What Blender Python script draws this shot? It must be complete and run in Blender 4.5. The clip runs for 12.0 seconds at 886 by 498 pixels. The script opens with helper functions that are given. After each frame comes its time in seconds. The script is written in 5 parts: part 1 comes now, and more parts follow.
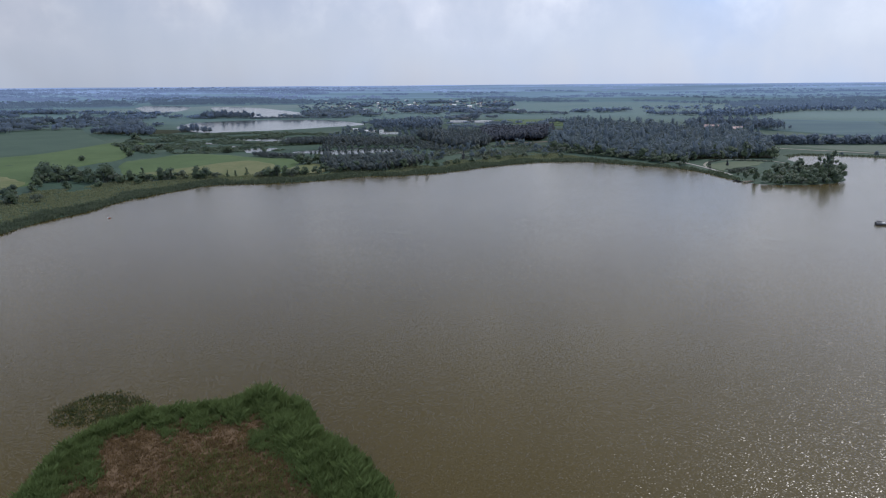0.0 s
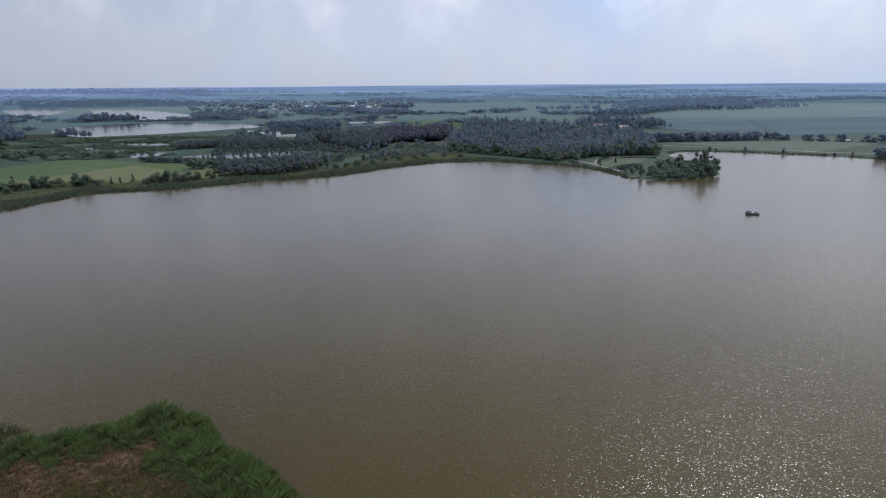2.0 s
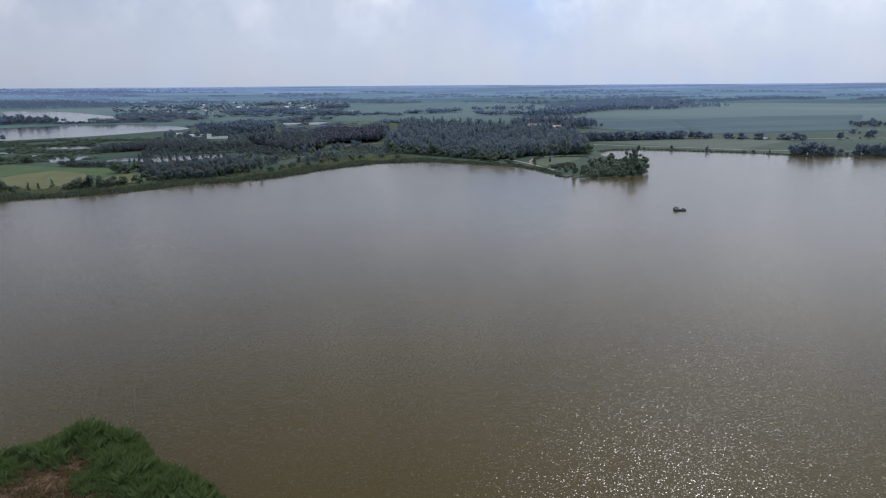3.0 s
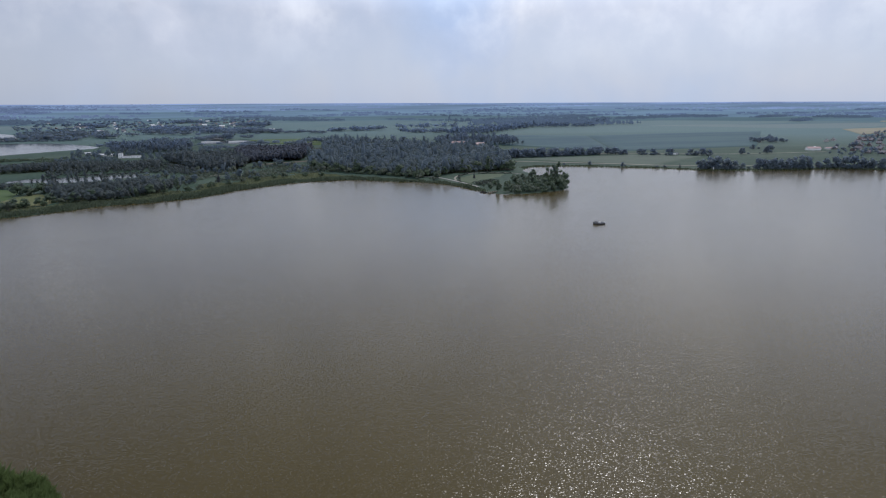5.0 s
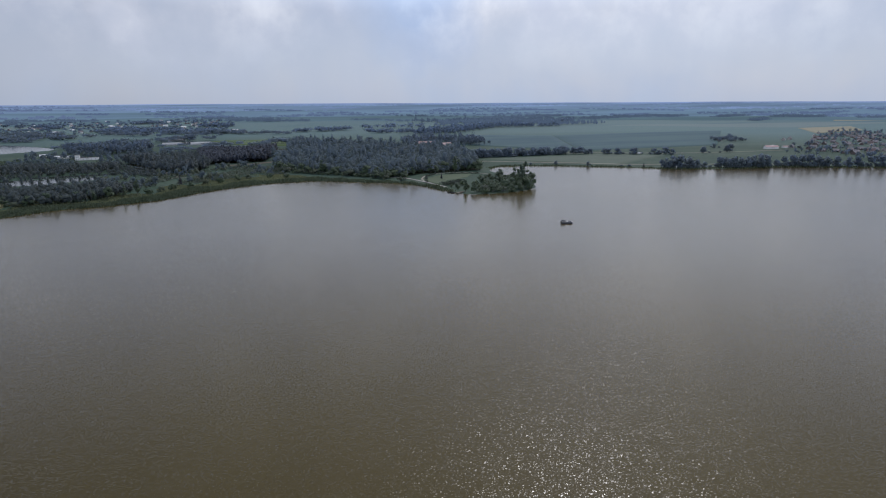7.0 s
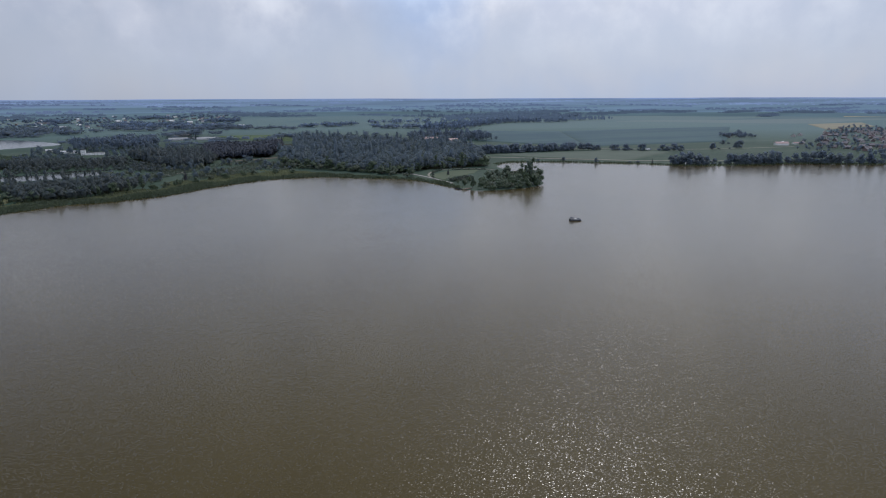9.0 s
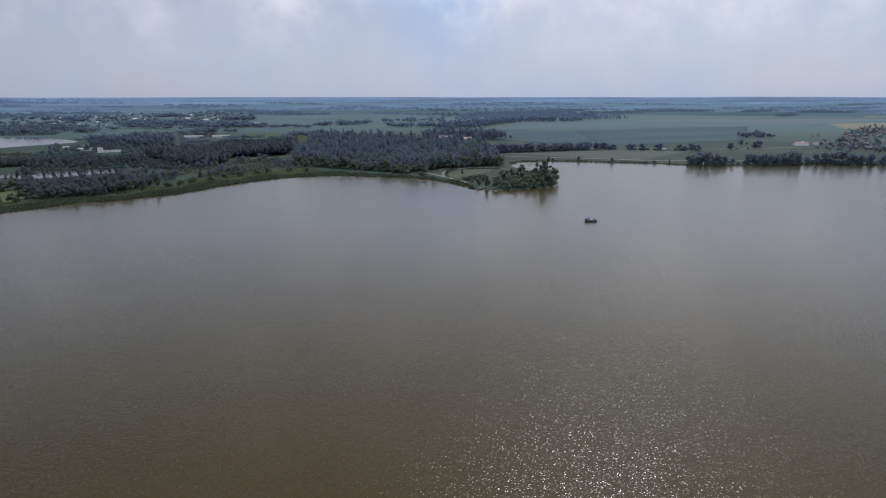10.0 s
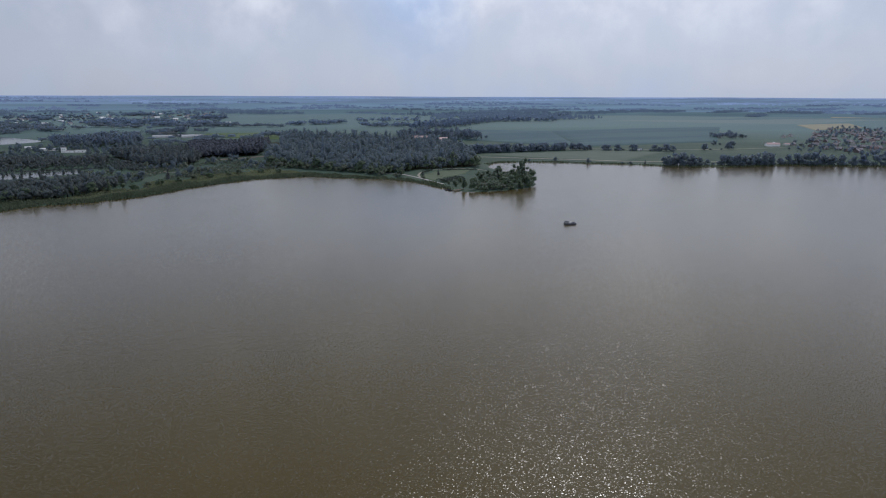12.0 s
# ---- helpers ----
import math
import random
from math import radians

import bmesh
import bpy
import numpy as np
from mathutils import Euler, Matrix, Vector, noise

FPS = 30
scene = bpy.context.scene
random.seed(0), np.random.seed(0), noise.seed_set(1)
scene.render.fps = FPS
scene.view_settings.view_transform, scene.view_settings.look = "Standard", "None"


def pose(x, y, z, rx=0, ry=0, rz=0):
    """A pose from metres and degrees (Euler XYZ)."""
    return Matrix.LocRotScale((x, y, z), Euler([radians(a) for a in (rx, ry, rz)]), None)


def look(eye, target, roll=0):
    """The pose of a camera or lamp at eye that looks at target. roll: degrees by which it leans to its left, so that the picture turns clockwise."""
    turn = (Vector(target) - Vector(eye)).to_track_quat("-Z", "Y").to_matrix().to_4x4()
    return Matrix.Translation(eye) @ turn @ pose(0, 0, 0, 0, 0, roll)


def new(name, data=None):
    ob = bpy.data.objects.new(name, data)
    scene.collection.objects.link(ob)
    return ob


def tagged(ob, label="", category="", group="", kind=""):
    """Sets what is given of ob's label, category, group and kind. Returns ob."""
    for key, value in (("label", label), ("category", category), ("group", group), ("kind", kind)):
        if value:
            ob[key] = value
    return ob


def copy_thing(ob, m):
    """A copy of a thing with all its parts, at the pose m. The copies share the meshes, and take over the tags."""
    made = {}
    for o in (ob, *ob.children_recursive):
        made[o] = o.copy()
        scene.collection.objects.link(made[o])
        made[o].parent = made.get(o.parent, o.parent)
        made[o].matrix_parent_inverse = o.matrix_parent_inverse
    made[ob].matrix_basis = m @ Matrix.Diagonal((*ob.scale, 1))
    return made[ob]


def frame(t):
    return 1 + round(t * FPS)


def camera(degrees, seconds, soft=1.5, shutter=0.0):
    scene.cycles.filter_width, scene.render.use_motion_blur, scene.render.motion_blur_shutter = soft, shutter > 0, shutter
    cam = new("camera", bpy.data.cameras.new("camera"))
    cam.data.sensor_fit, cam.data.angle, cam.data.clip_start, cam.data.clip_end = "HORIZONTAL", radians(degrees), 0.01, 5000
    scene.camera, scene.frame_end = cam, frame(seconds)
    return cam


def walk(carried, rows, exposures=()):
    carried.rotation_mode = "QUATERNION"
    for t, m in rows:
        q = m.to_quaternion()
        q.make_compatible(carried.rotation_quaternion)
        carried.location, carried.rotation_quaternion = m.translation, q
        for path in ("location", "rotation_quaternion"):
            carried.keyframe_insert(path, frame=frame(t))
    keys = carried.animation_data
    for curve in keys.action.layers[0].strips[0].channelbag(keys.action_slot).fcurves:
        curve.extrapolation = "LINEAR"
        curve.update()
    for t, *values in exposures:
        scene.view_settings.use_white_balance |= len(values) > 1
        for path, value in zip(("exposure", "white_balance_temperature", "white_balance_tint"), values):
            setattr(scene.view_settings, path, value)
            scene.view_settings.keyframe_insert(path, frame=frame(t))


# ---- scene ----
cam = camera(69.67, 12.0, soft=1.1)
walk(cam, [
    (0, pose(0.00, -0.00, 59.30, 75.486, 0.405, -0.000)),
    (0.5, pose(0.15, -0.02, 59.34, 75.498, 0.424, -2.219)),
    (1, pose(0.31, -0.04, 59.37, 75.533, 0.368, -4.427)),
    (1.5, pose(0.40, -0.07, 59.41, 75.508, 0.402, -6.321)),
    (2, pose(0.50, -0.08, 59.48, 75.502, 0.393, -8.848)),
    (2.5, pose(0.60, -0.07, 59.57, 75.474, 0.374, -8.995)),
    (2.6, pose(0.63, -0.06, 59.59, 75.480, 0.370, -9.174)),
    (2.7, pose(0.66, -0.04, 59.62, 75.486, 0.366, -10.424)),
    (2.8, pose(0.69, -0.02, 59.64, 75.493, 0.363, -11.943)),
    (2.9, pose(0.72, -0.01, 59.66, 75.499, 0.359, -13.462)),
    (3, pose(0.75, 0.01, 59.69, 75.505, 0.356, -14.444)),
    (3.2, pose(0.81, 0.05, 59.73, 75.503, 0.348, -15.784)),
    (3.4, pose(0.86, 0.10, 59.77, 75.501, 0.339, -16.678)),
    (3.5, pose(0.89, 0.12, 59.79, 75.500, 0.335, -17.429)),
    (3.6, pose(0.91, 0.15, 59.80, 75.554, 0.266, -18.846)),
    (3.7, pose(0.92, 0.18, 59.82, 75.609, 0.197, -19.790)),
    (5.3, pose(1.13, 0.86, 59.86, 77.093, 0.220, -21.140)),
    (5.4, pose(1.14, 0.90, 59.87, 77.093, 0.220, -21.190)),
    (5.5, pose(1.15, 0.94, 59.87, 77.093, 0.254, -22.290)),
    (6, pose(1.23, 1.28, 59.86, 77.098, 0.287, -23.683)),
    (6.5, pose(1.35, 1.78, 59.84, 77.081, 0.267, -24.312)),
    (7, pose(1.57, 2.49, 59.80, 76.995, 0.255, -24.111)),
    (7.2, pose(1.70, 2.88, 59.79, 76.957, 0.247, -24.081)),
    (8.8, pose(2.73, 5.95, 59.68, 76.648, 0.183, -23.631)),
    (9, pose(2.86, 6.34, 59.66, 76.609, 0.175, -23.551)),
    (9.5, pose(3.28, 7.58, 59.66, 76.527, 0.098, -23.038)),
    (10, pose(3.77, 9.07, 59.70, 76.486, 0.025, -22.292)),
    (10.5, pose(4.31, 10.77, 59.78, 76.436, 0.001, -21.625)),
    (11, pose(4.88, 12.61, 59.88, 76.419, -0.059, -22.719)),
    (11.5, pose(5.46, 14.54, 60.00, 76.437, -0.164, -24.254)),
    (12, pose(6.04, 16.50, 60.14, 76.444, -0.206, -24.519)),
], [
    (0, 0.20, 5920, 16),
    (1, 0.16, 5920, 16),
    (2, 0.11, 5920, 16),
    (3, 0.10, 5920, 16),
    (3.7, 0.05, 5920, 16),
    (5.5, -0.03, 5920, 16),
    (6.5, -0.12, 5920, 16),
    (12, -0.15, 5920, 16),
])

# ---- sky and sun ----
SUN_AZ, SUN_EL = 39.0, 46.0
world = bpy.data.worlds.new("world")
scene.world = world
world.use_nodes = True


def node(tree, kind, **inputs):
    """A node with the given input values, by name with underscores for spaces."""
    n = tree.nodes.new(kind)
    for key, value in inputs.items():
        n.inputs[key.replace("_", " ")].default_value = value
    return n


def ramp(tree, stops):
    n = tree.nodes.new("ShaderNodeValToRGB")
    while len(n.color_ramp.elements) < len(stops):
        n.color_ramp.elements.new(0.5)
    for e, (pos, col) in zip(n.color_ramp.elements, stops):
        e.position, e.color = pos, (*col, 1) if len(col) == 3 else col
    return n


def build_sky():
    nt = world.node_tree
    link = nt.links.new
    bg = nt.nodes["Background"]
    sky = nt.nodes.new("ShaderNodeTexSky")
    sky.sky_type, sky.sun_disc = "NISHITA", False
    sky.sun_elevation, sky.sun_rotation = radians(SUN_EL), radians(SUN_AZ)
    sky.air_density, sky.dust_density = 1.0, 1.5
    tc = nt.nodes.new("ShaderNodeTexCoord")
    sep = nt.nodes.new("ShaderNodeSeparateXYZ")
    link(tc.outputs["Generated"], sep.inputs[0])
    # a soft cloud sheet, without direction
    big = node(nt, "ShaderNodeTexNoise", Scale=5.2, Detail=6.0, Roughness=0.5, Distortion=0.25)
    link(tc.outputs["Generated"], big.inputs["Vector"])
    cover = ramp(nt, [(0.36, (0.84, 0.84, 0.84)), (0.50, (0.92, 0.92, 0.92)), (0.62, (1, 1, 1))])
    link(big.outputs["Fac"], cover.inputs[0])
    shade = ramp(nt, [(0.34, (3.85, 4.1, 4.62)), (0.46, (4.22, 4.54, 4.98)), (0.55, (4.5, 4.8, 5.15)), (0.66, (5.3, 5.58, 5.85))])
    link(big.outputs["Fac"], shade.inputs[0])
    # the veil is brighter towards the sun, and raised opposite it to fill shaded sides
    toward = nt.nodes.new("ShaderNodeVectorMath")
    toward.operation = "DOT_PRODUCT"
    toward.inputs[1].default_value = (math.sin(radians(SUN_AZ)) * math.cos(radians(SUN_EL)), math.cos(radians(SUN_AZ)) * math.cos(radians(SUN_EL)), math.sin(radians(SUN_EL)))
    link(tc.outputs["Generated"], toward.inputs[0])
    half = nt.nodes.new("ShaderNodeMath")
    half.operation = "MULTIPLY_ADD"
    half.inputs[1].default_value = half.inputs[2].default_value = 0.5
    link(toward.outputs["Value"], half.inputs[0])
    glow = ramp(nt, [(0.0, (2.4, 2.4, 2.4)), (0.4, (1.7, 1.72, 1.76)), (0.62, (0.76, 0.735, 0.71)), (0.77, (0.945, 0.93, 0.915)), (0.86, (1.0, 1.01, 1.02)), (0.96, (1.7, 1.62, 1.48)), (1.0, (2.6, 2.45, 2.2))])
    link(half.outputs[0], glow.inputs[0])
    # gain by height: bands added out of view brighten or dim water and land
    height_gain = ramp(nt, [(0.13, (1, 1, 1)), (0.20, (1.5, 1.51, 1.53)), (0.31, (1.12, 1.12, 1.12)), (0.44, (0.68, 0.67, 0.65)), (0.62, (0.50, 0.49, 0.47)), (0.85, (1.0, 1.0, 1.0)), (1.0, (1.4, 1.4, 1.4))])
    link(sep.outputs[2], height_gain.inputs[0])
    m1 = nt.nodes.new("ShaderNodeVectorMath")
    m1.operation = "MULTIPLY"
    link(glow.outputs[0], m1.inputs[0])
    link(height_gain.outputs[0], m1.inputs[1])
    bright = nt.nodes.new("ShaderNodeVectorMath")
    bright.operation = "MULTIPLY"
    link(m1.outputs[0], bright.inputs[1])
    # the haze near the horizon is bluer and a little darker
    hz = node(nt, "ShaderNodeMapRange", From_Min=0.0, From_Max=0.13)
    link(sep.outputs[2], hz.inputs["Value"])
    hmix = nt.nodes.new("ShaderNodeMix")
    hmix.data_type = "RGBA"
    hmix.inputs["A"].default_value = (4.0, 4.55, 5.2, 1)
    link(hz.outputs[0], hmix.inputs["Factor"])
    link(shade.outputs[0], hmix.inputs["B"])
    # brighter puffs in the veil, more of them higher up
    small = node(nt, "ShaderNodeTexNoise", Scale=11.0, Detail=5.0, Roughness=0.55)
    link(tc.outputs["Generated"], small.inputs["Vector"])
    puff = ramp(nt, [(0.38, (0.91, 0.93, 0.96)), (0.50, (0.99, 0.99, 1.0)), (0.58, (1.10, 1.085, 1.065)), (0.68, (1.2, 1.175, 1.13))])
    link(small.outputs["Fac"], puff.inputs[0])
    rise = node(nt, "ShaderNodeMapRange", From_Min=0.03, From_Max=0.12)
    link(sep.outputs[2], rise.inputs["Value"])
    level = nt.nodes.new("ShaderNodeMix")
    level.data_type = "RGBA"
    level.inputs["A"].default_value = (1, 1, 1, 1)
    link(rise.outputs[0], level.inputs["Factor"])
    link(puff.outputs[0], level.inputs["B"])
    # faint upright streaks in the veil
    tall = nt.nodes.new("ShaderNodeMapping")
    tall.inputs["Scale"].default_value = (22, 22, 2.5)
    link(tc.outputs["Generated"], tall.inputs["Vector"])
    streak_noise = node(nt, "ShaderNodeTexNoise", Scale=1.0, Detail=3.0)
    link(tall.outputs[0], streak_noise.inputs["Vector"])
    streak = ramp(nt, [(0.3, (0.98, 0.984, 0.99)), (0.7, (1.02, 1.016, 1.01))])
    link(streak_noise.outputs["Fac"], streak.inputs[0])
    veil = nt.nodes.new("ShaderNodeVectorMath")
    veil.operation = "MULTIPLY"
    link(level.outputs["Result"], veil.inputs[0])
    link(streak.outputs[0], veil.inputs[1])
    # a thin spot in the veil, where blue shows through
    gap = nt.nodes.new("ShaderNodeVectorMath")
    gap.operation = "DISTANCE"
    ragged = nt.nodes.new("ShaderNodeMix")
    ragged.data_type, ragged.blend_type = "RGBA", "LINEAR_LIGHT"
    ragged.inputs["Factor"].default_value = 0.05
    link(tc.outputs["Generated"], ragged.inputs["A"])
    link(small.outputs["Color"], ragged.inputs["B"])
    link(ragged.outputs["Result"], gap.inputs[0])
    gap.inputs[1].default_value = (0.362, 0.921, 0.140)
    blue = node(nt, "ShaderNodeMapRange", From_Min=0.03, From_Max=0.11, To_Min=0.65, To_Max=0.0)
    link(gap.outputs["Value"], blue.inputs["Value"])
    bmix = nt.nodes.new("ShaderNodeMix")
    bmix.data_type = "RGBA"
    link(blue.outputs[0], bmix.inputs["Factor"])
    bmix.inputs["B"].default_value = (3.1, 4.1, 5.6, 1)
    link(hmix.outputs["Result"], bmix.inputs["A"])
    m2 = nt.nodes.new("ShaderNodeVectorMath")
    m2.operation = "MULTIPLY"
    link(bmix.outputs["Result"], m2.inputs[0])
    link(veil.outputs[0], m2.inputs[1])
    link(m2.outputs[0], bright.inputs[0])
    mix = nt.nodes.new("ShaderNodeMix")
    mix.data_type = "RGBA"
    link(cover.outputs[0], mix.inputs["Factor"])
    link(sky.outputs[0], mix.inputs["A"])
    link(bright.outputs[0], mix.inputs["B"])
    link(mix.outputs["Result"], bg.inputs["Color"])
    bg.inputs["Strength"].default_value = 0.125


build_sky()
sun = new("sun", bpy.data.lights.new("sun", "SUN"))
sun.data.energy, sun.data.angle, sun.data.color = 1.05, radians(0.53), (1.0, 0.95, 0.86)
sun.matrix_world = look((0, 0, 0), (-math.sin(radians(SUN_AZ)), -math.cos(radians(SUN_AZ)), -math.tan(radians(SUN_EL))))

# ---- materials ----
def surface(name, dark, light, scale=0.5, rough=0.8, bump=0.0, bump_scale=6.0, metal=0.0, by_object=0.0, sheen=0.0, spec=0.5, fine=None):
    """A two-scale mottled surface between two colours, in metres of the world."""
    m = bpy.data.materials.new(name)
    m.use_nodes = True
    nt = m.node_tree
    link = nt.links.new
    b = nt.nodes["Principled BSDF"]
    b.inputs["Roughness"].default_value, b.inputs["Metallic"].default_value = rough, metal
    b.inputs["Specular IOR Level"].default_value = spec
    # on land materials this bluish sheen imitates haze at grazing angles
    b.inputs["Sheen Weight"].default_value = sheen
    b.inputs["Sheen Tint"].default_value = (0.42, 0.60, 1.0, 1)
    geo = nt.nodes.new("ShaderNodeNewGeometry")
    n1 = node(nt, "ShaderNodeTexNoise", Scale=scale, Detail=5.0, Roughness=0.6)
    n2 = node(nt, "ShaderNodeTexNoise", Scale=fine or scale * 9.0, Detail=3.0)
    link(geo.outputs["Position"], n1.inputs["Vector"])
    link(geo.outputs["Position"], n2.inputs["Vector"])
    add = nt.nodes.new("ShaderNodeMath")
    add.operation, add.inputs[1].default_value = "MULTIPLY_ADD", 0.45
    link(n2.outputs["Fac"], add.inputs[0])
    link(n1.outputs["Fac"], add.inputs[2])
    last = add
    if by_object:
        info = nt.nodes.new("ShaderNodeObjectInfo")
        shift = nt.nodes.new("ShaderNodeMath")
        shift.operation, shift.inputs[1].default_value = "MULTIPLY_ADD", by_object
        link(info.outputs["Random"], shift.inputs[0])
        link(add.outputs[0], shift.inputs[2])
        last = shift
    r = ramp(nt, [(0.48, dark), (0.96 + by_object, light)] if by_object <= 0.04 else [(0.48, dark), (1.0, light)])
    link(last.outputs[0], r.inputs[0])
    link(r.outputs[0], b.inputs["Base Color"])
    if bump:
        n3 = node(nt, "ShaderNodeTexNoise", Scale=bump_scale, Detail=4.0)
        link(geo.outputs["Position"], n3.inputs["Vector"])
        bp = node(nt, "ShaderNodeBump", Strength=1.0, Distance=bump)
        link(n3.outputs["Fac"], bp.inputs["Height"])
        link(bp.outputs[0], b.inputs["Normal"])
    return m


def leaves(name, dark, light, spread=0.12, through_light=0.4, haze_sheen=0.1):
    """Foliage: every leaf clump and every tree has its own green; some light passes through, and a blue sheen imitates
    haze at grazing sight.
    """
    m = bpy.data.materials.new(name)
    m.use_nodes = True
    nt = m.node_tree
    link = nt.links.new
    b = nt.nodes["Principled BSDF"]
    b.inputs["Roughness"].default_value = 0.6
    b.inputs["Specular IOR Level"].default_value = 0.25
    # blue-tinted sheen lays distance haze over the leaves
    b.inputs["Sheen Weight"].default_value = haze_sheen
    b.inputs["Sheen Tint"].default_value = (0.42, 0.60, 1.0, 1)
    geo = nt.nodes.new("ShaderNodeNewGeometry")
    info = nt.nodes.new("ShaderNodeObjectInfo")
    n1 = node(nt, "ShaderNodeTexNoise", Scale=0.2, Detail=3.0)
    link(geo.outputs["Position"], n1.inputs["Vector"])
    a = nt.nodes.new("ShaderNodeMath")
    a.operation, a.inputs[1].default_value = "MULTIPLY_ADD", spread
    link(geo.outputs["Random Per Island"], a.inputs[0])
    link(n1.outputs["Fac"], a.inputs[2])
    c = nt.nodes.new("ShaderNodeMath")
    c.operation, c.inputs[1].default_value = "MULTIPLY_ADD", 0.35
    link(info.outputs["Random"], c.inputs[0])
    link(a.outputs[0], c.inputs[2])
    r = ramp(nt, [(0.42, dark), (0.86, light)])
    link(c.outputs[0], r.inputs[0])
    link(r.outputs[0], b.inputs["Base Color"])
    tr = nt.nodes.new("ShaderNodeBsdfTranslucent")
    link(r.outputs[0], tr.inputs["Color"])
    mx = nt.nodes.new("ShaderNodeMixShader")
    mx.inputs[0].default_value = through_light
    link(b.outputs[0], mx.inputs[1])
    link(tr.outputs[0], mx.inputs[2])
    link(mx.outputs[0], nt.nodes["Material Output"].inputs["Surface"])
    return m


def ground_material():
    m = bpy.data.materials.new("grassland")
    m.use_nodes = True
    nt = m.node_tree
    link = nt.links.new
    b = nt.nodes["Principled BSDF"]
    b.inputs["Roughness"].default_value = 0.75
    b.inputs["Specular IOR Level"].default_value = 0.1
    b.inputs["Sheen Tint"].default_value = (0.44, 0.66, 1.0, 1)
    geo = nt.nodes.new("ShaderNodeNewGeometry")
    # strip fields: long cells, each of its own crop
    mp = nt.nodes.new("ShaderNodeMapping")
    mp.inputs["Rotation"].default_value = (0, 0, radians(14))
    mp.inputs["Scale"].default_value = (1 / 620, 1 / 210, 0)
    link(geo.outputs["Position"], mp.inputs["Vector"])
    warp = node(nt, "ShaderNodeTexNoise", Scale=0.0015, Detail=3.0)
    link(geo.outputs["Position"], warp.inputs["Vector"])
    mv = nt.nodes.new("ShaderNodeMix")
    mv.data_type = "VECTOR"
    mv.inputs["Factor"].default_value = 0.22
    link(mp.outputs[0], mv.inputs[4])
    link(warp.outputs["Color"], mv.inputs[5])
    vo = node(nt, "ShaderNodeTexVoronoi", Scale=1.0, Randomness=0.85)
    link(mv.outputs[1], vo.inputs["Vector"])
    sep = nt.nodes.new("ShaderNodeSeparateColor")
    link(vo.outputs["Color"], sep.inputs[0])
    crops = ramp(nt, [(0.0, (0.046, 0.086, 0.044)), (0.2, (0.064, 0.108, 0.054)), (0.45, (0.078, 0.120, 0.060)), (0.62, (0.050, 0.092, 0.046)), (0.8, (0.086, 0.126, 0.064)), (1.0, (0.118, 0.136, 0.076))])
    link(sep.outputs[0], crops.inputs[0])
    n1 = node(nt, "ShaderNodeTexNoise", Scale=0.012, Detail=6.0, Roughness=0.6)
    link(geo.outputs["Position"], n1.inputs["Vector"])
    n2 = node(nt, "ShaderNodeTexNoise", Scale=0.35, Detail=4.0)
    link(geo.outputs["Position"], n2.inputs["Vector"])
    wild = ramp(nt, [(0.35, (0.032, 0.060, 0.035)), (0.5, (0.043, 0.076, 0.044)), (0.62, (0.060, 0.090, 0.054))])
    link(n1.outputs["Fac"], wild.inputs[0])
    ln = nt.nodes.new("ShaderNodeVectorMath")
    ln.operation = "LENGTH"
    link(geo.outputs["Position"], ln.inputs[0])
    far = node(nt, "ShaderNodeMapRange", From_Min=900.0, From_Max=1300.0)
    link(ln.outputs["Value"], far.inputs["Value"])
    # blue sheen grows with distance, standing in for haze on the fields
    haze_sheen = node(nt, "ShaderNodeMapRange", To_Min=0.03, To_Max=0.19)
    link(far.outputs[0], haze_sheen.inputs["Value"])
    link(haze_sheen.outputs[0], b.inputs["Sheen Weight"])
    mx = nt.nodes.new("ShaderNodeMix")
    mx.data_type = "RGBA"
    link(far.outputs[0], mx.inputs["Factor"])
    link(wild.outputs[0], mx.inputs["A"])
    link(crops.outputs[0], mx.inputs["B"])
    dap = ramp(nt, [(0.3, (0.72, 0.72, 0.72)), (0.7, (1.2, 1.2, 1.2))])
    link(n2.outputs["Fac"], dap.inputs[0])
    mul = nt.nodes.new("ShaderNodeMix")
    mul.data_type, mul.blend_type = "RGBA", "MULTIPLY"
    mul.inputs["Factor"].default_value = 1.0
    link(mx.outputs["Result"], mul.inputs["A"])
    link(dap.outputs[0], mul.inputs["B"])
    link(mul.outputs["Result"], b.inputs["Base Color"])
    return m


